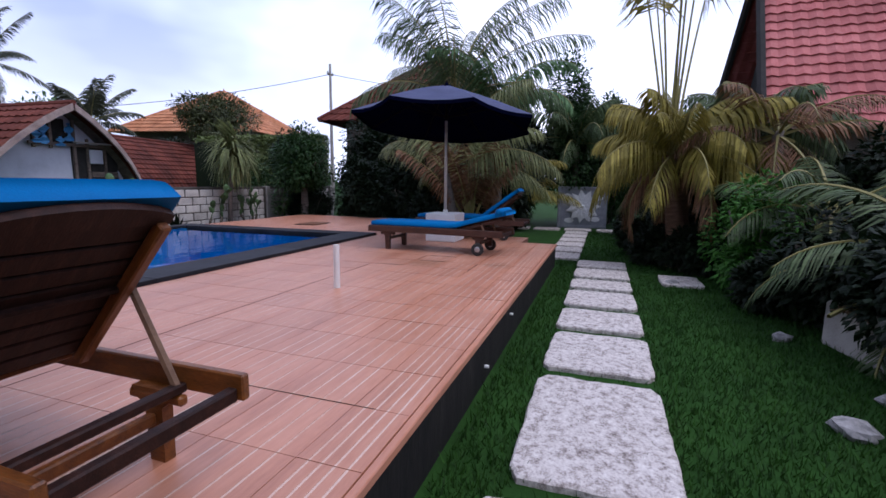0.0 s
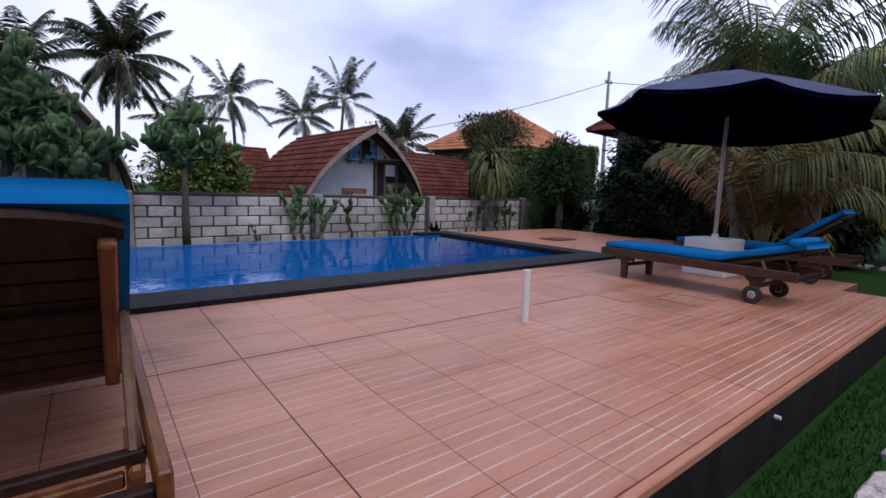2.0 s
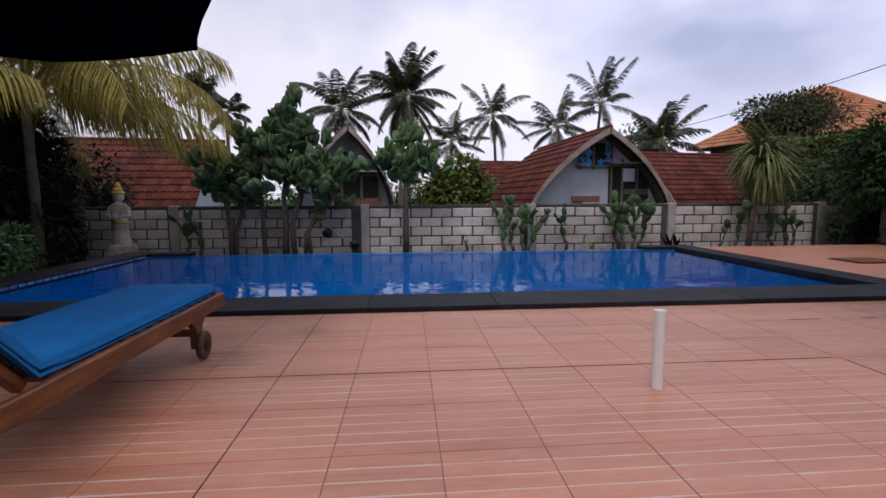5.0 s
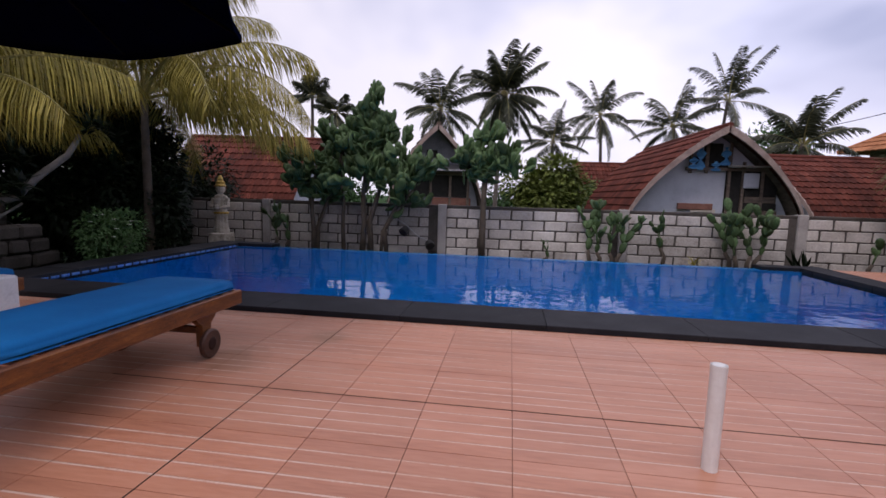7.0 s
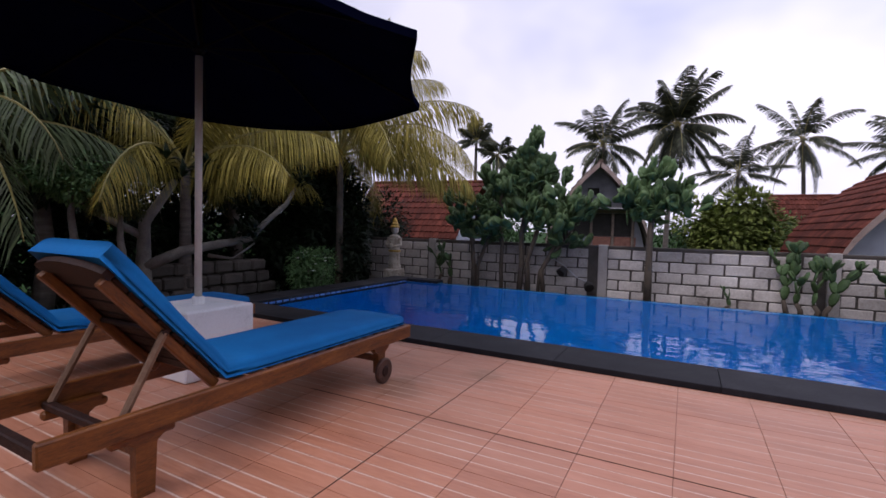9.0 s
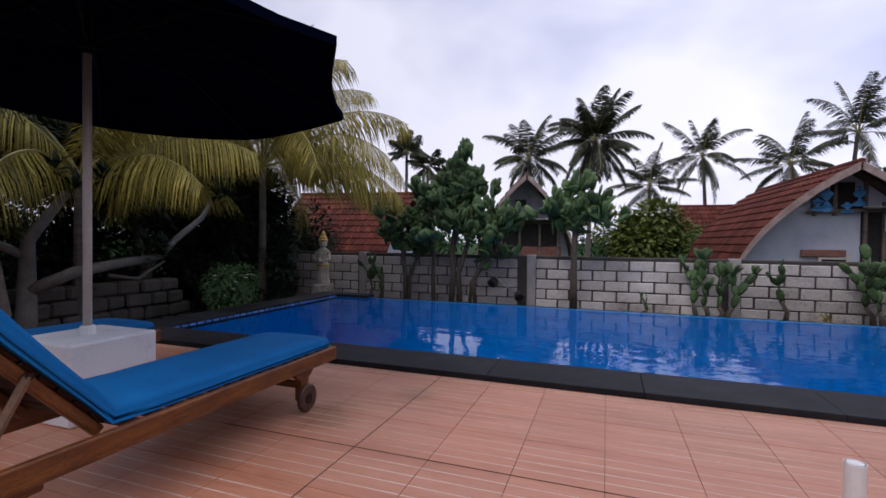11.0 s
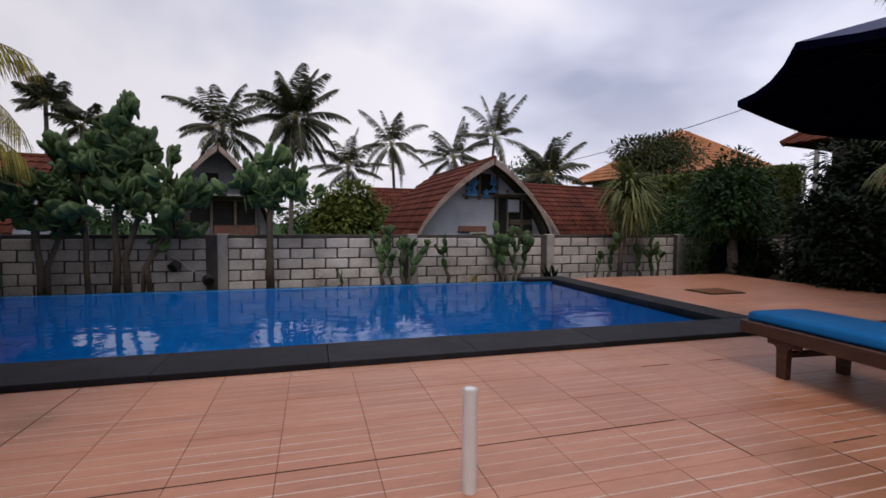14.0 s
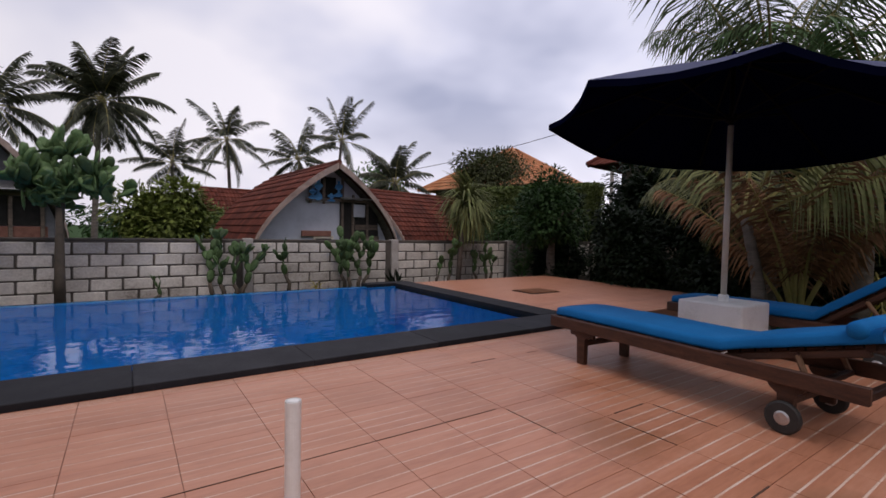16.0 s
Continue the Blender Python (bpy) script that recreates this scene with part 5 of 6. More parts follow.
def cloud_shrub(x, y, z, radii, count, mat, seed, label):
    """Clipped shrub: a flat rounded head of small leaves on a bare crooked stem."""
    rng = random.Random(seed)
    top = thing("clipped_shrub", pose(x, y, GROUND), label, "shrub", "clipped shrubs behind the loungers")
    h = z - GROUND
    s = Shape()
    leaf_cloud(s, rng, (0, 0, h), radii, count, 0.075, 16, flat=0.3)
    part("head", s, mat, top)
    part("stem", Shape().tube([(0, 0, -0.05), (0.08, 0.05, h * 0.4), (-0.04, 0.02, h * 0.75), (0, 0, h)], [0.06, 0.05, 0.04, 0.025], 7), M_BARK_PALE, top, smooth=True)


cloud_shrub(-7.30, 0.79, 1.65, (0.5, 0.55, 0.34), 3600, M_LEAF_PALE, 201, "clipped green shrub with a rounded cloud head")
cloud_shrub(-7.10, 1.23, 1.32, (0.3, 0.36, 0.2), 1800, M_LEAF_OLIVE, 202, "small clipped brownish shrub with a domed head")


def stone_ledge():
    """Low rough wall of grey field stones in the shade under the old tree."""
    rng = random.Random(14)
    top = thing("stone_ledge", pose(-7.95, 1.9, GROUND), "low grey dry stone ledge under the old tree", "stone ledge")
    for row in range(4):
        y = -0.1 - 0.17 * (row % 2)
        while y < 2.2:
            w = rng.uniform(0.26, 0.44)
            box = Shape().block(-0.14, 0.16 + rng.uniform(-0.03, 0.03), y + 0.008, y + w - 0.008, row * 0.215 + 0.006, row * 0.215 + 0.209, 0.035)
            box.v = [(a + 0.02 * noise.noise((a * 5, b * 5, c * 5 + row)), b, c + 0.012 * noise.noise((b * 4, c * 4, 7.0))) for a, b, c in box.v]
            part("stone", box, M_MORTAR, top)
            y += w


stone_ledge()

# Yellow-green shrubs, trees and palms beyond the wall
bush(0.85, 17.0, GROUND, (1.95, 1.3, 1.7), 7000, 0.3, M_LEAF_YELLOW, 131, "yellow-green leafy tree beyond the garden wall", "garden_tree", 13, "tree")
bush(3.0, 19.5, GROUND, (1.1, 0.9, 1.35), 2200, 0.17, M_LEAF_PALE, 132, "pale green shrub beyond the garden wall", "garden_tree", 11, "tree")
crowned_tree(14.2, 15.2, GROUND, 3.4, (2.6, 2.9, 1.5), 9000, 0.19, M_LEAF_OLIVE, 133, "spreading tree before the orange roof", 13)
bush(16.5, 21.0, GROUND, (2.2, 2.6, 1.9), 3600, 0.32, M_LEAF_DARK_SHADED, 139, "dark tree before the orange roofed house", "garden_tree", 14, "tree")


def clipped_hedge():
    """Long clipped hedge on a rising bank; its flat top climbs away along x."""
    rng = random.Random(137)
    s = Shape()
    for k in range(17000):
        u = rng.random()
        x, top = 9.9 + 7.2 * u, 2.98 + 0.11 * 7.2 * u + 0.06 * noise.noise((u * 22, 3.0, 1.0))
        a = rng.random()
        y, z = (-0.55 + 0.1 * noise.noise((u * 30, a * 6, 2.0)), top * (0.3 + 0.7 * math.sqrt(a))) if k % 3 else (-0.5 + 1.3 * a, top + rng.uniform(-0.05, 0.03))
        d = Vector((rng.uniform(-0.8, 0.8), rng.uniform(-1, 0.1), rng.uniform(-0.5, 0.9)))
        leaf(s, Vector((x - 13, y, z)), d, Vector((0, -0.3, 1)), rng.uniform(0.1, 0.2), rng.uniform(0.05, 0.09))
    top = thing("hedge", pose(13, 11.7, GROUND), "long clipped olive green hedge beyond the garden wall", "hedge")
    part("leaves", s, M_LEAF_HEDGE, top)
    # Dark slab inside stands in for the shade between the leaves
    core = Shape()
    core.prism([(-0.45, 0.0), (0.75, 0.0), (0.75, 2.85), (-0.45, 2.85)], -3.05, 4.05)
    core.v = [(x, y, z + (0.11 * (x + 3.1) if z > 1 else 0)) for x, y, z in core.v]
    part("core", core, M_LEAF_DARK_SHADED, top)


clipped_hedge()
bush(12.6, 24.0, GROUND, (3.4, 2.4, 2.75), 6500, 0.32, M_LEAF_PALE, 134, "distant round tree among the roofs", "garden_tree", 13, "tree")
bush(6.2, 24.0, GROUND, (2.0, 1.6, 1.75), 2000, 0.3, M_LEAF, 135, "distant shrub behind the houses", "garden_tree", 11, "tree")
bush(9.5, 9.4, GROUND, (1.2, 1.0, 1.25), 3000, 0.18, M_LEAF, 136, "green shrub behind the end of the wall", "garden_tree", 11, "tree")
FAR = "coconut palms beyond the wall"
coconut_palm(-1.72, 24, GROUND, 7.1, 2.7, 32, 141, "tall dark coconut palm with dense ragged crown", M_PALM_FAR, (0.3, 0), 60, 0.7, 0.062, group=FAR, r0=0.15, droop=(22, 78), hang=0.6, lift=(86, -60))
coconut_palm(-4.3, 22, GROUND, 5.95, 2.5, 20, 142, "dark coconut palm leaning behind the prickly pear", M_PALM_FAR, (-0.3, 0), 50, 0.62, 0.055, group=FAR, r0=0.15, droop=(22, 78), hang=0.6, lift=(80, -40))
coconut_palm(5.0, 30, GROUND, 7.05, 2.9, 19, 143, "slim coconut palm with loose open crown", M_PALM_FAR, (-0.3, 0), 50, 0.62, 0.055, group=FAR, r0=0.15, droop=(22, 78), hang=0.6, lift=(82, -55))
coconut_palm(10.7, 27, GROUND, 7.35, 3.0, 17, 144, "coconut palm with upright windswept fronds", M_PALM_FAR, (0.4, 0), 44, 0.62, 0.055, group=FAR, r0=0.15, droop=(22, 78), hang=0.6, lift=(88, -20))
coconut_palm(8.7, 27, GROUND, 5.9, 2.5, 17, 145, "dark lower coconut palm behind the house", M_PALM_FAR, (-0.4, 0), 44, 0.62, 0.055, group=FAR, r0=0.15, droop=(22, 78), hang=0.6, lift=(80, -40))
coconut_palm(1.6, 28, GROUND, 5.1, 2.4, 17, 146, "low coconut palm among distant trees", M_PALM_FAR, (0, 0), 44, 0.62, 0.055, group=FAR, r0=0.15, droop=(22, 78), hang=0.6, lift=(84, -30))
coconut_palm(11.1, 20, GROUND, 4.1, 2.4, 20, 147, "bushy palm between the red roofs", M_PALM_FAR, (0.2, 0), 44, 0.62, 0.055, group=FAR, r0=0.15, droop=(22, 78), hang=0.6, lift=(86, -30))
coconut_palm(-12.4, 24, GROUND, 7.0, 1.25, 14, 148, "narrow dark distant coconut palm", M_PALM_FAR, (0, 0), 44, 0.62, 0.055, group=FAR, r0=0.15, droop=(22, 78), hang=0.6, lift=(88, 0))
coconut_palm(-11.0, 24, GROUND, 6.1, 1.4, 14, 149, "dark distant coconut palm with spreading fronds", M_PALM_FAR, (0, 0), 44, 0.62, 0.055, group=FAR, r0=0.15, droop=(22, 78), hang=0.6, lift=(70, -40))


def far_woods():
    s = Shape()
    rng = random.Random(9)
    for k in range(90):
        x = -75 + 150 * k / 90 + rng.uniform(-2, 2)
        y = rng.uniform(38, 62)
        leaf_cloud(s, rng, (x, y, rng.uniform(0.8, 1.6)), (rng.uniform(2.2, 3.6), 2, rng.uniform(1.3, 2.6)), 240, 0.7, 7)
    for k in range(40):
        y = -30 + 70 * k / 40 + rng.uniform(-2, 2)
        leaf_cloud(s, rng, (rng.uniform(36, 50), y, rng.uniform(1, 2)), (2.5, 3, rng.uniform(1.6, 2.8)), 220, 0.7, 7)
        leaf_cloud(s, rng, (rng.uniform(-34, -26), y, rng.uniform(1, 2)), (2.5, 3, rng.uniform(1.6, 2.8)), 220, 0.7, 7)
    solid("far_woods", s, M_LEAF, "distant line of green trees", "woods", kind="stuff")


far_woods()


# ---- houses beyond the wall ----
def roof_sheet(grid, rows, cols, thick=0.04):
    """Lapped clay tiles over a surface: grid(u, v) gives a point, u along the eave, v from eave to ridge."""
    s = Shape()
    for r in range(rows):
        v0, v1 = r / rows, min(1.0, (r + 1.18) / rows)
        for c in range(cols):
            u0, u1 = c / cols, (c + 1) / cols
            um = (u0 + u1) / 2
            a, b, d, e = grid(u0, v0), grid(u1, v0), grid(u1, v1), grid(u0, v1)
            n = (b - a).cross(e - a).normalized()
            m0, m1 = grid(um, v0), grid(um, v1)
            k = len(s.v)
            s.v += [tuple(a + n * thick * 0.7), tuple(m0 + n * thick * 1.7), tuple(b + n * thick * 0.7), tuple(d), tuple(m1 + n * thick * 0.5), tuple(e),
                    tuple(a - n * thick * 0.2), tuple(b - n * thick * 0.2)]
            s.f += [(k, k + 1, k + 4, k + 5), (k + 1, k + 2, k + 3, k + 4), (k + 6, k + 7, k + 2, k + 1), (k + 6, k + 1, k)]
            s.s += [0] * 4
    return s


def rice_barn_house(m, width, ridge, eave, length, label, flare=0.45, rows=13, cols=22, roof_mat=None, front_over=0.35, wall_mat=None):
    """A house under a steep roof whose slopes bow outward; the gable looks along -y, the ridge runs along y."""
    top = thing("house", m, label, "house", "houses beyond the wall")
    half = width / 2
    roof_mat = roof_mat or M_ROOF

    def edge(v):
        return half * (1 - v ** 1.75) ** 0.92 if v < 1 else 0.0, eave + (ridge - eave) * v

    for sgn in (-1, 1):
        def grid(u, v, sgn=sgn):
            x, z = edge(v)
            ext = flare * v
            y0, y1 = -front_over - ext, length + ext
            return Vector((sgn * x, y0 + (y1 - y0) * (u if sgn > 0 else 1 - u), z))
        part("roof", roof_sheet(grid, rows, cols), roof_mat, top)
        under = Shape()
        for k in range(12):
            for y0, y1 in ((-front_over + 0.03, length - 0.03),):
                (xa, za), (xb, zb) = edge(k / 12), edge((k + 1) / 12)
                under.face([(sgn * xa * 0.985, y0, za - 0.03), (sgn * xb * 0.985, y0, zb - 0.03), (sgn * xb * 0.985, y1, zb - 0.03), (sgn * xa * 0.985, y1, za - 0.03)])
        part("roof_lining", under, M_TIMBER, top)
        b = Shape()
        pts = []
        for k in range(13):
            x, z = edge(k / 12)
            pts.append(Vector((sgn * (x + 0.02), -front_over - flare * k / 12 - 0.02, z)))
        for p, q in zip(pts, pts[1:]):
            d = Vector((0, 0.05, 0))
            w = Vector((0, 0, -0.17))
            b.face([p, q, q + w, p + w]).face([p, q, q + d, p + d]).face([p + w, q + w, q + w + d, p + w + d]).face([p + d, q + d, q + w + d, p + w + d])
        part("barge_board", b, M_BARGE, top, "pale weathered verge")
    part("ridge_cap", Shape().tube([(0, -front_over - flare, ridge + 0.01), (0, length + flare, ridge + 0.01)], 0.075, 8), roof_mat, top)
    ring = [(-half * 0.93, -0.0)] + [(-edge(k / 14)[0] * 0.94, edge(k / 14)[1] - 0.05) for k in range(15)] + [(edge(1 - k / 14)[0] * 0.94, edge(1 - k / 14)[1] - 0.05) for k in range(1, 15)] + [(half * 0.93, 0.0)]
    for y in (0.0, length - 0.1):
        gable = Shape().prism(ring, y, y + 0.1)
        gable.v = [(b, a, c) for a, b, c in gable.v]
        part("gable_wall", gable, wall_mat or M_PLASTER, top)
    for x in (-half * 0.93, half * 0.93 - 0.1):
        part("side_wall", Shape().block(x, x + 0.1, 0.102, length - 0.102, 0, eave + 0.1), M_PLASTER, top)
    return top


def open_gable_details(house):
    """Half-open gable: timber posts, boards, dark sheets for the unlit loft, torn tarpaulin, brick ledge and a small
    window.
    """
    part("loft_shade_sheet", Shape().block(0.38, 1.62, -0.035, -0.012, 1.1, 2.28).block(-0.5, 0.42, -0.034, -0.013, 2.3, 2.62), M_SHADOW, house, "dark sheet for the unlit open loft")
    part("loft_shade_sheet", Shape().block(-0.2, 0.25, -0.036, -0.014, 2.62, 2.95), M_SHADOW, house, "dark sheet for the unlit open loft")
    for x, z0, z1 in ((0.4, 0.9, 3.0), (0.74, 1.0, 2.5), (-0.55, 2.2, 2.85), (-0.16, 2.2, 3.1), (1.2, 1.1, 2.3)):
        part("post", Shape().block(x, x + 0.07, -0.1, -0.04, z0, z1, 0.008), M_TIMBER, house)
    part("beam", Shape().block(-0.65, 1.35, -0.13, -0.07, 2.27, 2.35, 0.008), M_TIMBER, house)
    part("beam", Shape().block(0.35, 1.5, -0.32, -0.14, 2.36, 2.4, 0.008), M_CONCRETE, house, "grey metal awning strip")
    for k in range(4):
        part("plank", Shape().block(0.85, 1.65 - 0.03 * k, -0.07, -0.045, 1.15 + 0.17 * k, 1.3 + 0.17 * k, 0.005), M_SHADOW if k % 2 else M_TIMBER, house)
    part("cloth", Shape().block(0.75, 1.12, -0.17, -0.135, 1.85, 2.22, 0.02), M_PLASTER, house, "hanging grey cloth")
    rng = random.Random(3)
    for x0, z0, z1 in ((-0.32, 2.28, 2.85), (0.28, 2.4, 2.85), (0.06, 2.26, 2.5), (-0.48, 2.3, 2.6)):
        s = Shape()
        n = 7
        for k in range(n):
            a, b = z0 + (z1 - z0) * k / n, z0 + (z1 - z0) * (k + 1) / n
            wa, wb = 0.07 + 0.06 * math.sin(k * 1.7 + x0), 0.07 + 0.06 * math.sin((k + 1) * 1.7 + x0)
            ya, yb = -0.15 + 0.02 * math.sin(k * 2.1), -0.15 + 0.02 * math.sin((k + 1) * 2.1)
            s.face([(x0 - wa, ya, a), (x0 + wa, ya - 0.02, a), (x0 + wb, yb - 0.02, b), (x0 - wb, yb, b)])
        part("tarpaulin", s, M_TARP, house, "torn blue tarpaulin")
    part("brick_ledge", Shape().block(-0.75, 0.1, -0.09, -0.02, 1.28, 1.44, 0.01), M_BRICK, house, "rough red brick ledge")
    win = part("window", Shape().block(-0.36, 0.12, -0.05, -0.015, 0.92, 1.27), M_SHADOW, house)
    for box in ((-0.42, 0.18, -0.07, -0.05, 1.22, 1.3), (-0.42, -0.35, -0.07, -0.05, 0.9, 1.22), (0.11, 0.18, -0.07, -0.05, 0.9, 1.22)):
        part("window_frame", Shape().block(*box, 0.006), M_POLE, win)


h1 = rice_barn_house(pose(4.14, 10.8, GROUND, 0, 0, 3), 4.3, 3.28, 0.75, 4.6, "small grey house with bowed red tile roof and half-open gable")
open_gable_details(h1)
h2 = rice_barn_house(pose(-3.35, 13.4, GROUND, 0, 0, 14), 3.1, 3.68, 1.0, 4.0, "grey house with weathered gable behind the cactus", 0.45, 13, 18, M_ROOF_OLD, wall_mat=M_PLASTER_OLD)
part("beam", Shape().block(-1.0, 1.0, -0.12, -0.06, 2.15, 2.25, 0.01), M_TIMBER, h2)
part("awning", Shape().prism([(-0.02, 2.5), (-0.55, 2.3), (-0.55, 2.27), (-0.02, 2.46)], -0.75, 0.95), M_STEEL, h2, "dull corrugated awning strip")
# Dark sheet laid on the wall in place of the loft's shade
part("loft_shade_sheet", Shape().block(-0.75, 1.1, -0.05, -0.021, 1.42, 2.14), M_SHADOW, h2, "dark sheet for the unlit open loft")
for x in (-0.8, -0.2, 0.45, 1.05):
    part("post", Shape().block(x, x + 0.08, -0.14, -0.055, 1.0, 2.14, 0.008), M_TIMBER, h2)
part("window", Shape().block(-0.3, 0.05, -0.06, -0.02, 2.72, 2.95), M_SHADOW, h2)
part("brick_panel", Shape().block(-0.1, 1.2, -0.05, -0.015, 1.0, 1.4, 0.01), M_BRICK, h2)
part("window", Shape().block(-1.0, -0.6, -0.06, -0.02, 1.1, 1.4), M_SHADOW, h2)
rice_barn_house(pose(-10.6, 12.6, GROUND, 0, 0, -82), 4.2, 3.2, 0.6, 3.0, "red tiled house roof beyond the statue", 0.55)
rice_barn_house(pose(7.9, 15.0, GROUND, 0, 0, -78), 4.4, 3.05, 0.6, 6.0, "long low red tiled roof beyond the wall", 0.5, 14, 30)
rice_barn_house(pose(3.1, 25.0, GROUND, 0, 0, -86), 3.6, 3.5, 1.2, 2.0, "distant small house with red tiled roof", 0.3, 10, 16)


def hip_house(x, y, half, eave, apex, label, mat, rows=14, cols=26, turn=0):
    top = thing("house", pose(x, y, GROUND, 0, 0, turn), label, "house", "houses beyond the wall")
    e, a = eave - GROUND, apex - GROUND
    part("wall", Shape().block(-half * 0.8, half * 0.8, -half * 0.8, half * 0.8, 0, e + 0.15), M_TIMBER, top)
    cap = 0.12
    for k in range(4):
        m = Matrix.Rotation(k * math.pi / 2, 4, "Z")

        def grid(u, v, m=m):
            w = half * (1 - v) + cap * v
            return m @ Vector((w * (2 * u - 1), -w, e + (a - e) * v ** 0.93))
        part("roof", roof_sheet(grid, rows, cols, 0.05), mat, top)
        c = (half, -half, e + 0.05), (cap, -cap, a + 0.05)
        part("hip_cap", Shape().tube([m @ Vector(c[0]), m @ Vector(c[1])], 0.11, 6), mat, top)
    part("finial", Shape().lathe([(0.14, 0), (0.16, 0.08), (0.06, 0.15), (0.02, 0.28)], (0, 0, a), 10), mat, top)
    return top


hip_house(22, 22.5, 4.7, 3.9, 7.0, "house with a broad pale orange hip roof", M_ROOF_ORANGE, turn=12)
hip_house(18.5, 5.4, 4.5, 3.6, 7.1, "house with a steep red hip roof behind the palm", M_ROOF, turn=8)


def near_villa():
    """Villa on the garden side with a steep red tile roof; its ridge runs along y."""
    top = thing("villa", pose(9.2, -5.45, GROUND), "villa with a steep faded red tile roof beside the garden", "house")
    part("wall", Shape().block(-2.2, 2.2, -8.0, -0.5, 0, 2.75), M_TIMBER, top)
    for sgn in (-1, 1):
        def grid(u, v, sgn=sgn):
            w = u if sgn < 0 else 1 - u
            return Vector((sgn * 2.75 * (1 - v), 0.25 - 0.35 * v - w * 8.6, 2.5 + 4.0 * v))
        part("roof", roof_sheet(lambda u, v, g=grid: g(u, v), 19, 32, 0.045), M_ROOF_PINK, top)
    # Gable and its boards coloured near-black for the shade under the overhang
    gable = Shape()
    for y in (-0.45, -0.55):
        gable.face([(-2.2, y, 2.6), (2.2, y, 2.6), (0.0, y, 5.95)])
    part("gable", gable, M_SHADOW, top, "villa gable coloured dark for shade under the eaves")
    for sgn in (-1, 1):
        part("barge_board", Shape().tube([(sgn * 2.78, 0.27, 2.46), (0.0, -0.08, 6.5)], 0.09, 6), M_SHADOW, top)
    part("ridge_cap", Shape().tube([(0, -0.08, 6.52), (0, -8.4, 6.52)], 0.12, 8), M_ROOF_PINK, top)


near_villa()


def utility_pole():
    top = thing("utility_pole", pose(19.4, 12.4, GROUND), "thin grey concrete utility pole between the roofs", "pole")
    part("mast", Shape().tube([(0, 0, 0), (0, 0, 7.95)], [0.12, 0.07], 8), M_CONCRETE, top)
    part("crossarm", Shape().block(-0.3, 0.3, -0.035, 0.035, 7.36, 7.43, 0.01), M_TIMBER, top)
    for x in (-0.25, 0.25):
        part("insulator", Shape().lathe([(0.04, 0), (0.06, 0.05), (0.03, 0.12)], (x, 0, 7.43), 8), M_PIPE, top)
    for k, (dx, dy, dz) in enumerate(((-8, 16, -2.5), (14, -14, 0.3))):
        pts = [(dx * u, dy * u, 7.4 + dz * u - 1.0 * 4 * u * (1 - u) * 0.5) for u in (j / 12 for j in range(13))]
        part("cable", Shape().tube(pts, 0.018, 4), M_RUBBER, top)


utility_pole()


# ---- garden ornaments and small things ----
def statue():
    top = solid("statue", Shape().block(-0.19, 0.19, -0.19, 0.19, 0, 0.3, 0.02)
                .lathe([(0.17, 0.3), (0.175, 0.34), (0.15, 0.45), (0.135, 0.62), (0.15, 0.72), (0.12, 0.8), (0.145, 0.9), (0.16, 1.0), (0.13, 1.08), (0.06, 1.11), (0.055, 1.14)], sides=14, squash=0.75)
                .lathe([(0.05, 1.13), (0.085, 1.17), (0.095, 1.23), (0.085, 1.29), (0.04, 1.33)], sides=12)
                .tube([(-0.15, 0, 1.02), (-0.2, -0.06, 0.86), (-0.08, -0.15, 0.82)], [0.05, 0.042, 0.035], 7)
                .tube([(0.15, 0, 1.02), (0.2, -0.06, 0.86), (0.08, -0.15, 0.82)], [0.05, 0.042, 0.035], 7)
                .lathe([(0.03, 0.79), (0.06, 0.82), (0.055, 0.88), (0.02, 0.9)], (0, -0.16, 0), 10)
                .lathe([(0.1, 1.27), (0.115, 1.29), (0.085, 1.33), (0.09, 1.36), (0.055, 1.4), (0.06, 1.43), (0.02, 1.5)], sides=12, slot=1)
                .lathe([(0.155, 0.7), (0.165, 0.72), (0.155, 0.745)], sides=14, squash=0.78, slot=1), (M_STATUE, M_GOLD),
                "carved sandstone garden statue with gold crown by the pool", "statue", m=pose(-6.98, 7.25, BED) @ Matrix.Diagonal((1.0, 1.0, 1.02, 1)))
    return top


statue()


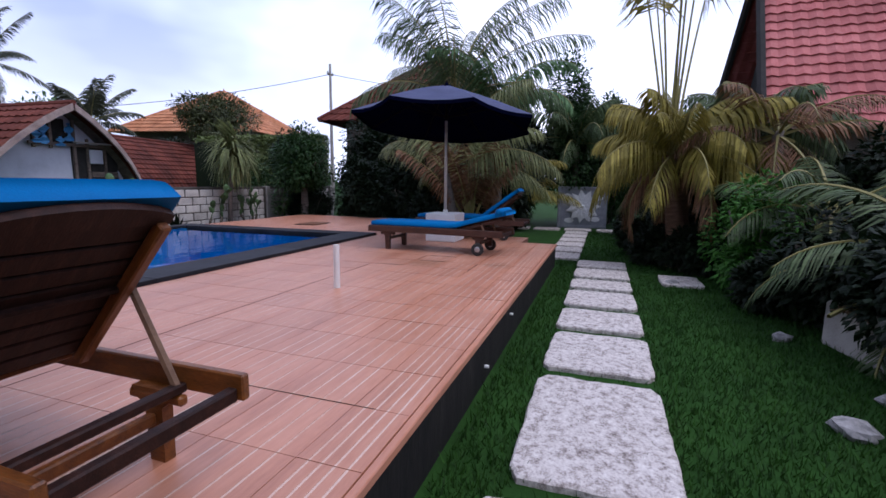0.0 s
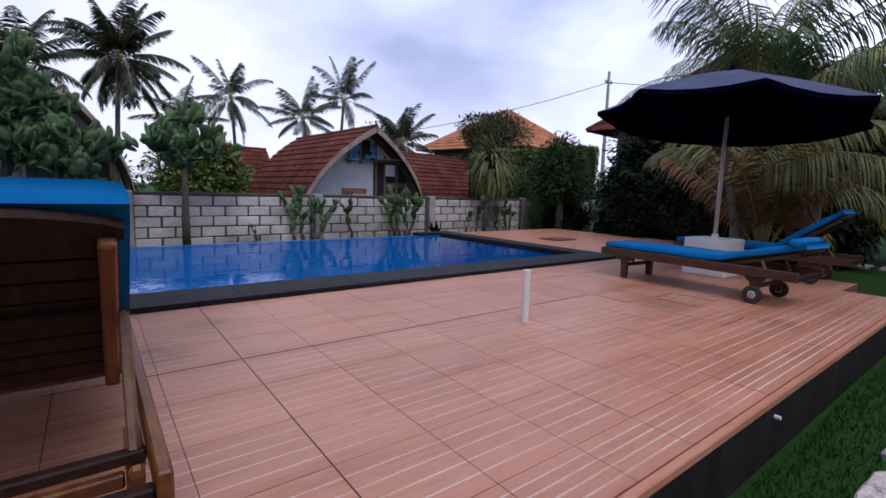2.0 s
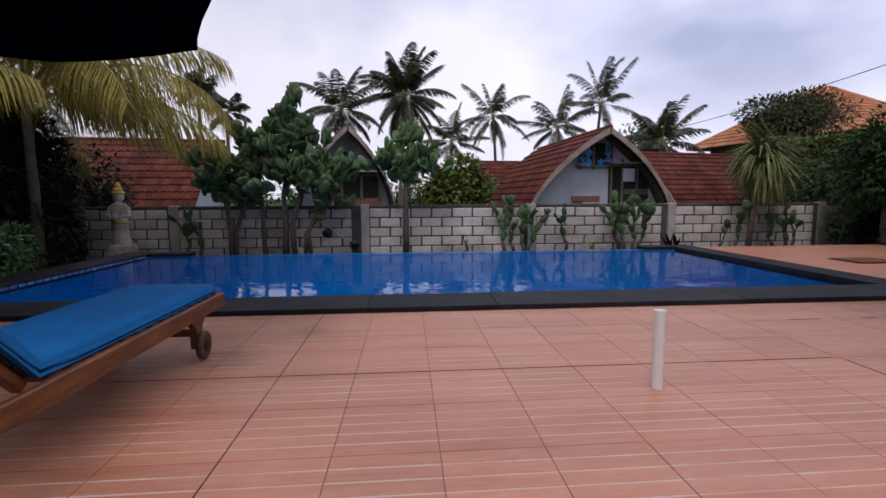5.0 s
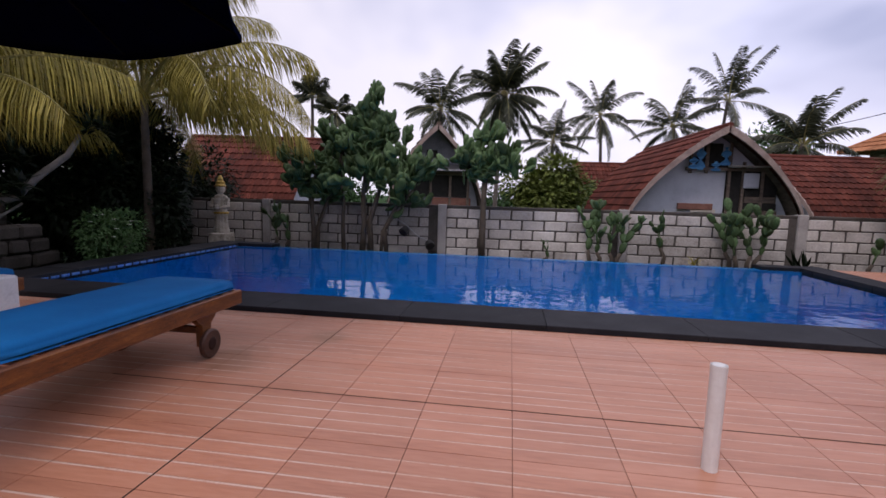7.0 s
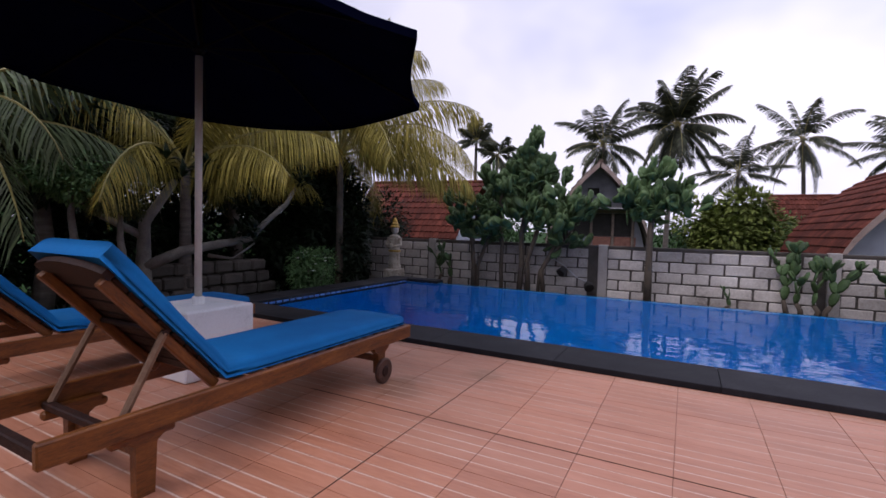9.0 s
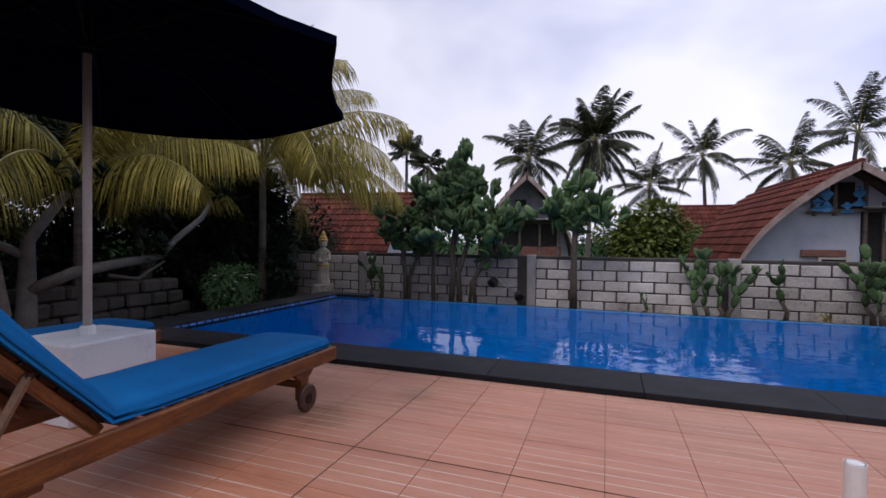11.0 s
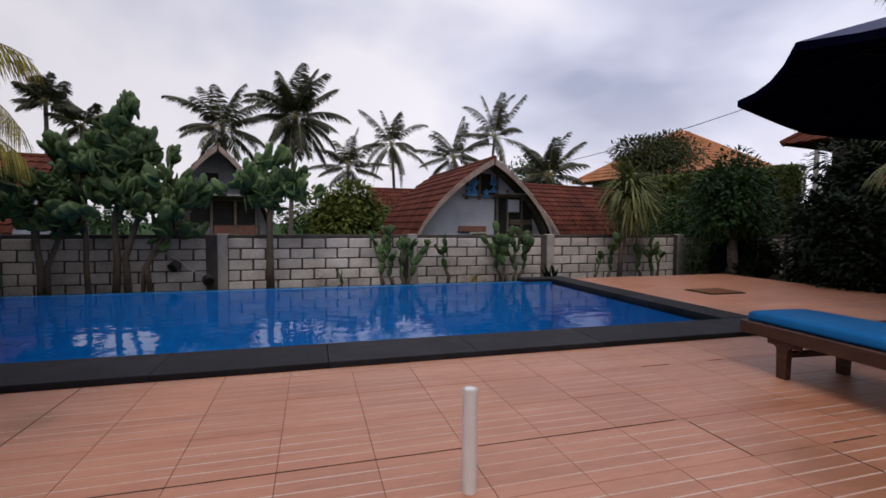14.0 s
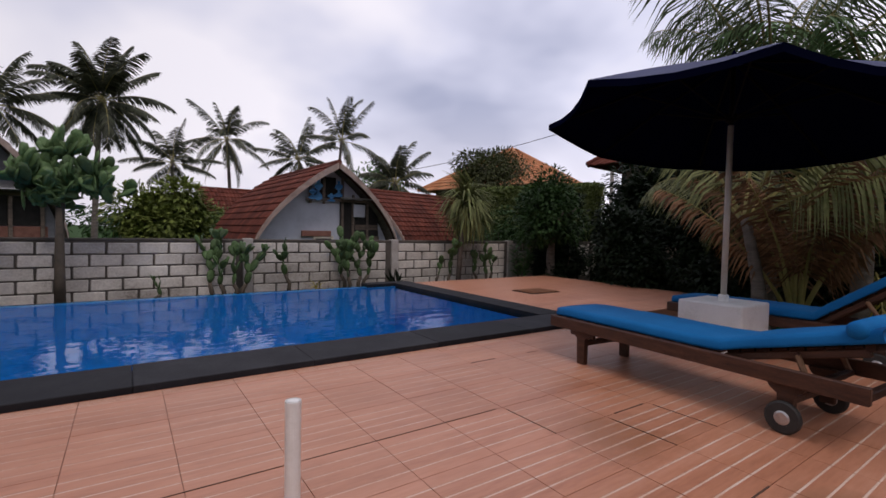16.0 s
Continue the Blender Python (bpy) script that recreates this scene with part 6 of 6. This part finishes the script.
def relief_panel():
    top = thing("relief_panel", pose(12.0, -1.8, GROUND, 0, 0, -84), "grey stone panel carved with a white lotus flower", "relief panel")
    part("slab", Shape().block(-0.78, 0.78, 0.0, 0.12, 0.0, 1.36, 0.015), M_SLATE, top)
    for box in ((-0.78, 0.78, -0.03, -0.002, 0.0, 0.08), (-0.78, 0.78, -0.03, -0.002, 1.28, 1.36), (-0.78, -0.7, -0.03, -0.002, 0.082, 1.278), (0.7, 0.78, -0.03, -0.002, 0.082, 1.278)):
        part("border", Shape().block(*box, 0.008), M_SLATE, top)
    for ring, (n, length, width, off) in enumerate(((11, 0.58, 0.3, 0.0), (8, 0.44, 0.24, 0.3), (6, 0.27, 0.17, 0.1))):
        for k in range(n):
            a = math.pi * 2 * k / n + off
            s = Shape()
            leaf(s, Vector((0.02, -0.02 - 0.02 * ring, 0.72)), Vector((math.cos(a), -0.12, math.sin(a))), Vector((0, -1, 0)), length, width, 0.1, 0.1)
            part("petal", s, M_MARBLE, top)
    part("flower_heart", Shape().lathe([(0.06, 0), (0.05, 0.03), (0.02, 0.05)], sides=12), M_MARBLE, top, m=pose(0.02, -0.08, 0.72, 90, 0, 0))
    for x, z in ((-0.4, 0.25), (0.42, 0.3), (-0.5, 1.05), (0.5, 1.0)):
        s = Shape()
        for k in range(8):
            a0, a1 = 6.283 * k / 8, 6.283 * (k + 1) / 8
            s.face([(x, -0.012, z), (x + 0.16 * math.cos(a0), -0.008, z + 0.09 * math.sin(a0)), (x + 0.16 * math.cos(a1), -0.008, z + 0.09 * math.sin(a1))])
        part("lily_pad", s, M_MARBLE, top)


relief_panel()


def floodlight(x, z, aim):
    top = thing("floodlight", pose(x, 7.62, z), "small black garden floodlight fixed to the wall", "floodlight", "floodlights on the wall")
    part("bracket", Shape().tube([(0, 0.09, 0.02), (0, 0.0, 0.0)], 0.015, 6), M_RUBBER, top)
    part("housing", Shape().tube([(0, 0, 0.02), (0.02 * aim, -0.05, -0.01), (0.06 * aim, -0.13, -0.07)], [0.045, 0.085, 0.1], 12), M_RUBBER, top)
    part("glass", Shape().tube([(0.0605 * aim, -0.131, -0.071), (0.063 * aim, -0.136, -0.075)], 0.078, 12), M_SHADOW, top)


floodlight(-2.97, 0.34, -1)
floodlight(-2.5, 0.08, 1)
cable_run = thing("cable_conduit", pose(0, 7.7, 0), "thin grey cable conduit sagging down the wall", "conduit")
part("tube", Shape().tube([(-3.35, 0, 0.62), (-3.0, -0.02, 0.42), (-2.75, -0.02, 0.2), (-2.45, -0.05, 0.08)], 0.014, 6), M_STEEL, cable_run)

hatch = thing("drain_hatch", pose(5.85, 4.35, 0.004), "dark rusty drain hatch set in the deck", "hatch")
part("frame", Shape().block(-0.36, 0.36, -0.28, 0.28, -0.01, 0.006, 0.003), M_DARKSTONE, hatch)
for k in range(6):
    part("slat", Shape().block(-0.33, 0.33, -0.25 + 0.085 * k, -0.19 + 0.085 * k, 0.0061, 0.02, 0.004), M_WOOD, hatch)



def rock(x, y, r, seed, label):
    s = Shape()
    n, m = 10, 6
    for i in range(m + 1):
        for j in range(n):
            th, ph = math.pi * i / m, 2 * math.pi * j / n
            v = Vector((math.sin(th) * math.cos(ph), math.sin(th) * math.sin(ph), math.cos(th)))
            k = r * (1 + 0.35 * noise.noise(v * 1.7 + Vector((seed, 0, 0))) + 0.12 * noise.noise(v * 5 + Vector((seed, 3, 0))))
            s.v.append((v.x * k * 1.3, v.y * k, v.z * k * 0.6))
    for i in range(m):
        for j in range(n):
            q = (j + 1) % n
            s.f.append((i * n + j, (i + 1) * n + j, (i + 1) * n + q, i * n + q))
            s.s.append(0)
    solid("rock", s, M_MARBLE_ROUGH, label, "rock", "rocks in the border", m=pose(x, y, GROUND + r * 0.3, 0, 0, seed * 40))


rock(-0.72, -3.9, 0.1, 1, "pale rough stone at the edge of the lawn")
rock(-0.2, -4.35, 0.09, 2, "greyish rough stone in the shaded border")
rock(1.1, -4.1, 0.08, 3, "small grey stone in the shaded border")
rock(3.35, -3.45, 0.09, 4, "small pale stone below the green shrub")
planter = thing("stone_planter", pose(0.75, -4.75, GROUND, 0, 0, 12), "low grey stone planter box in the border", "planter")
for box in ((-0.45, 0.45, -0.25, -0.18, 0, 0.42), (-0.45, 0.45, 0.18, 0.25, 0, 0.42), (-0.45, -0.38, -0.178, 0.178, 0, 0.42), (0.38, 0.45, -0.178, 0.178, 0, 0.42)):
    part("side", Shape().block(*box, 0.012), M_CONCRETE, planter)
part("soil", Shape().block(-0.378, 0.378, -0.178, 0.178, 0.0, 0.37), M_SOIL, planter)
fallen = thing("fallen_frond", pose(0.6, -4.5, GROUND + 0.43, 0, 0, -60), "dry rust brown palm frond fallen across the planter", "palm frond")
fs = Shape()
frond(fs, random.Random(6), (-0.4, 0, 0), 0.3, 1.1, 8, 30, 22, 0.25, width=0.03, hang=0.5)
part("leaflets", fs, (M_PALM_DRY, M_RIB), fallen)

for k, (x, z) in enumerate(((0.15, -0.13), (-0.77, -0.27))):
    spout = thing("drain_outlet", pose(x, DECK_FRONT - 0.001, z, 90, 0, 0), "small white drain outlet in the deck side", "drain", "drain outlets in the deck side")
    part("pipe_end", Shape().lathe([(0.012, 0.0), (0.012, 0.03), (0.009, 0.03), (0.009, 0.004)], sides=12), M_PIPE, spout)


def grass_blades():
    s = Shape()
    rng = random.Random(8)
    stones = lambda x, y: -2.86 < y < -2.09 and x < 4.9 or -2.05 < y < -1.47 and 5 < x < 10.5  # noqa: E731
    for k in range(78000):
        x = -2.6 + 13.6 * rng.random() ** 1.7
        y = -4.6 + 2.9 * rng.random()
        if k > 46000:
            x, y = -8.5 + 12.5 * rng.random(), -8.2 + 6.5 * rng.random()
        if y > DECK_FRONT - 0.04 and x < 4.4:
            continue
        if stones(x, y) and rng.random() < 0.93:
            continue
        h = rng.uniform(0.025, 0.065)
        a = rng.uniform(0, 6.28)
        dx, dy = 0.006 * math.cos(a), 0.006 * math.sin(a)
        lx, ly = rng.gauss(0, 0.02), rng.gauss(0, 0.02)
        s.face([(x - dx, y - dy, GROUND - 0.005), (x + dx, y + dy, GROUND - 0.005), (x + lx, y + ly, GROUND + h)])
    solid("lawn_grass", s, M_BLADE, "short green lawn grass between the slabs", "grass", kind="stuff")


grass_blades()


# ---- pieces of walls and floors ----
wall_blocks()
lay_tiles()
solid("grout_line", Shape().block(X_JOINT - 0.0022, X_JOINT + 0.0022, -1.5, 1.78, -0.01, 0.0022).block(-3.0, 1.35, Y_JOINT - 0.0024, Y_JOINT + 0.0024, -0.01, 0.0024), M_JOINT_DARK,
      "open dirty joint between the deck tiles", "joint", kind="structure")
for i, j, a, b in ((9, 2, 0.0, 0.6), (10, 2, 0.5, 0.8), (9, -1, 0.2, 0.9), (8, -3, -0.2, 0.9)):
    x, y = X_JOINT + i * TX, Y_JOINT + j * TY
    solid("open_joint", Shape().block(x + a * TX, x + b * TX, y - 0.004, y + 0.004, -0.01, 0.0022), M_JOINT_DARK, "short dirty gap between two deck tiles", "joint", kind="structure")
for i, j in ((8, -1), (9, -2), (10, -2)):
    x, y = X_JOINT + i * TX, Y_JOINT + j * TY
    solid("open_joint", Shape().block(x - 0.0025, x + 0.0025, y, y + TY * 0.9, -0.01, 0.002), M_JOINT_DARK, "short dirty gap between two deck tiles", "joint", kind="structure")
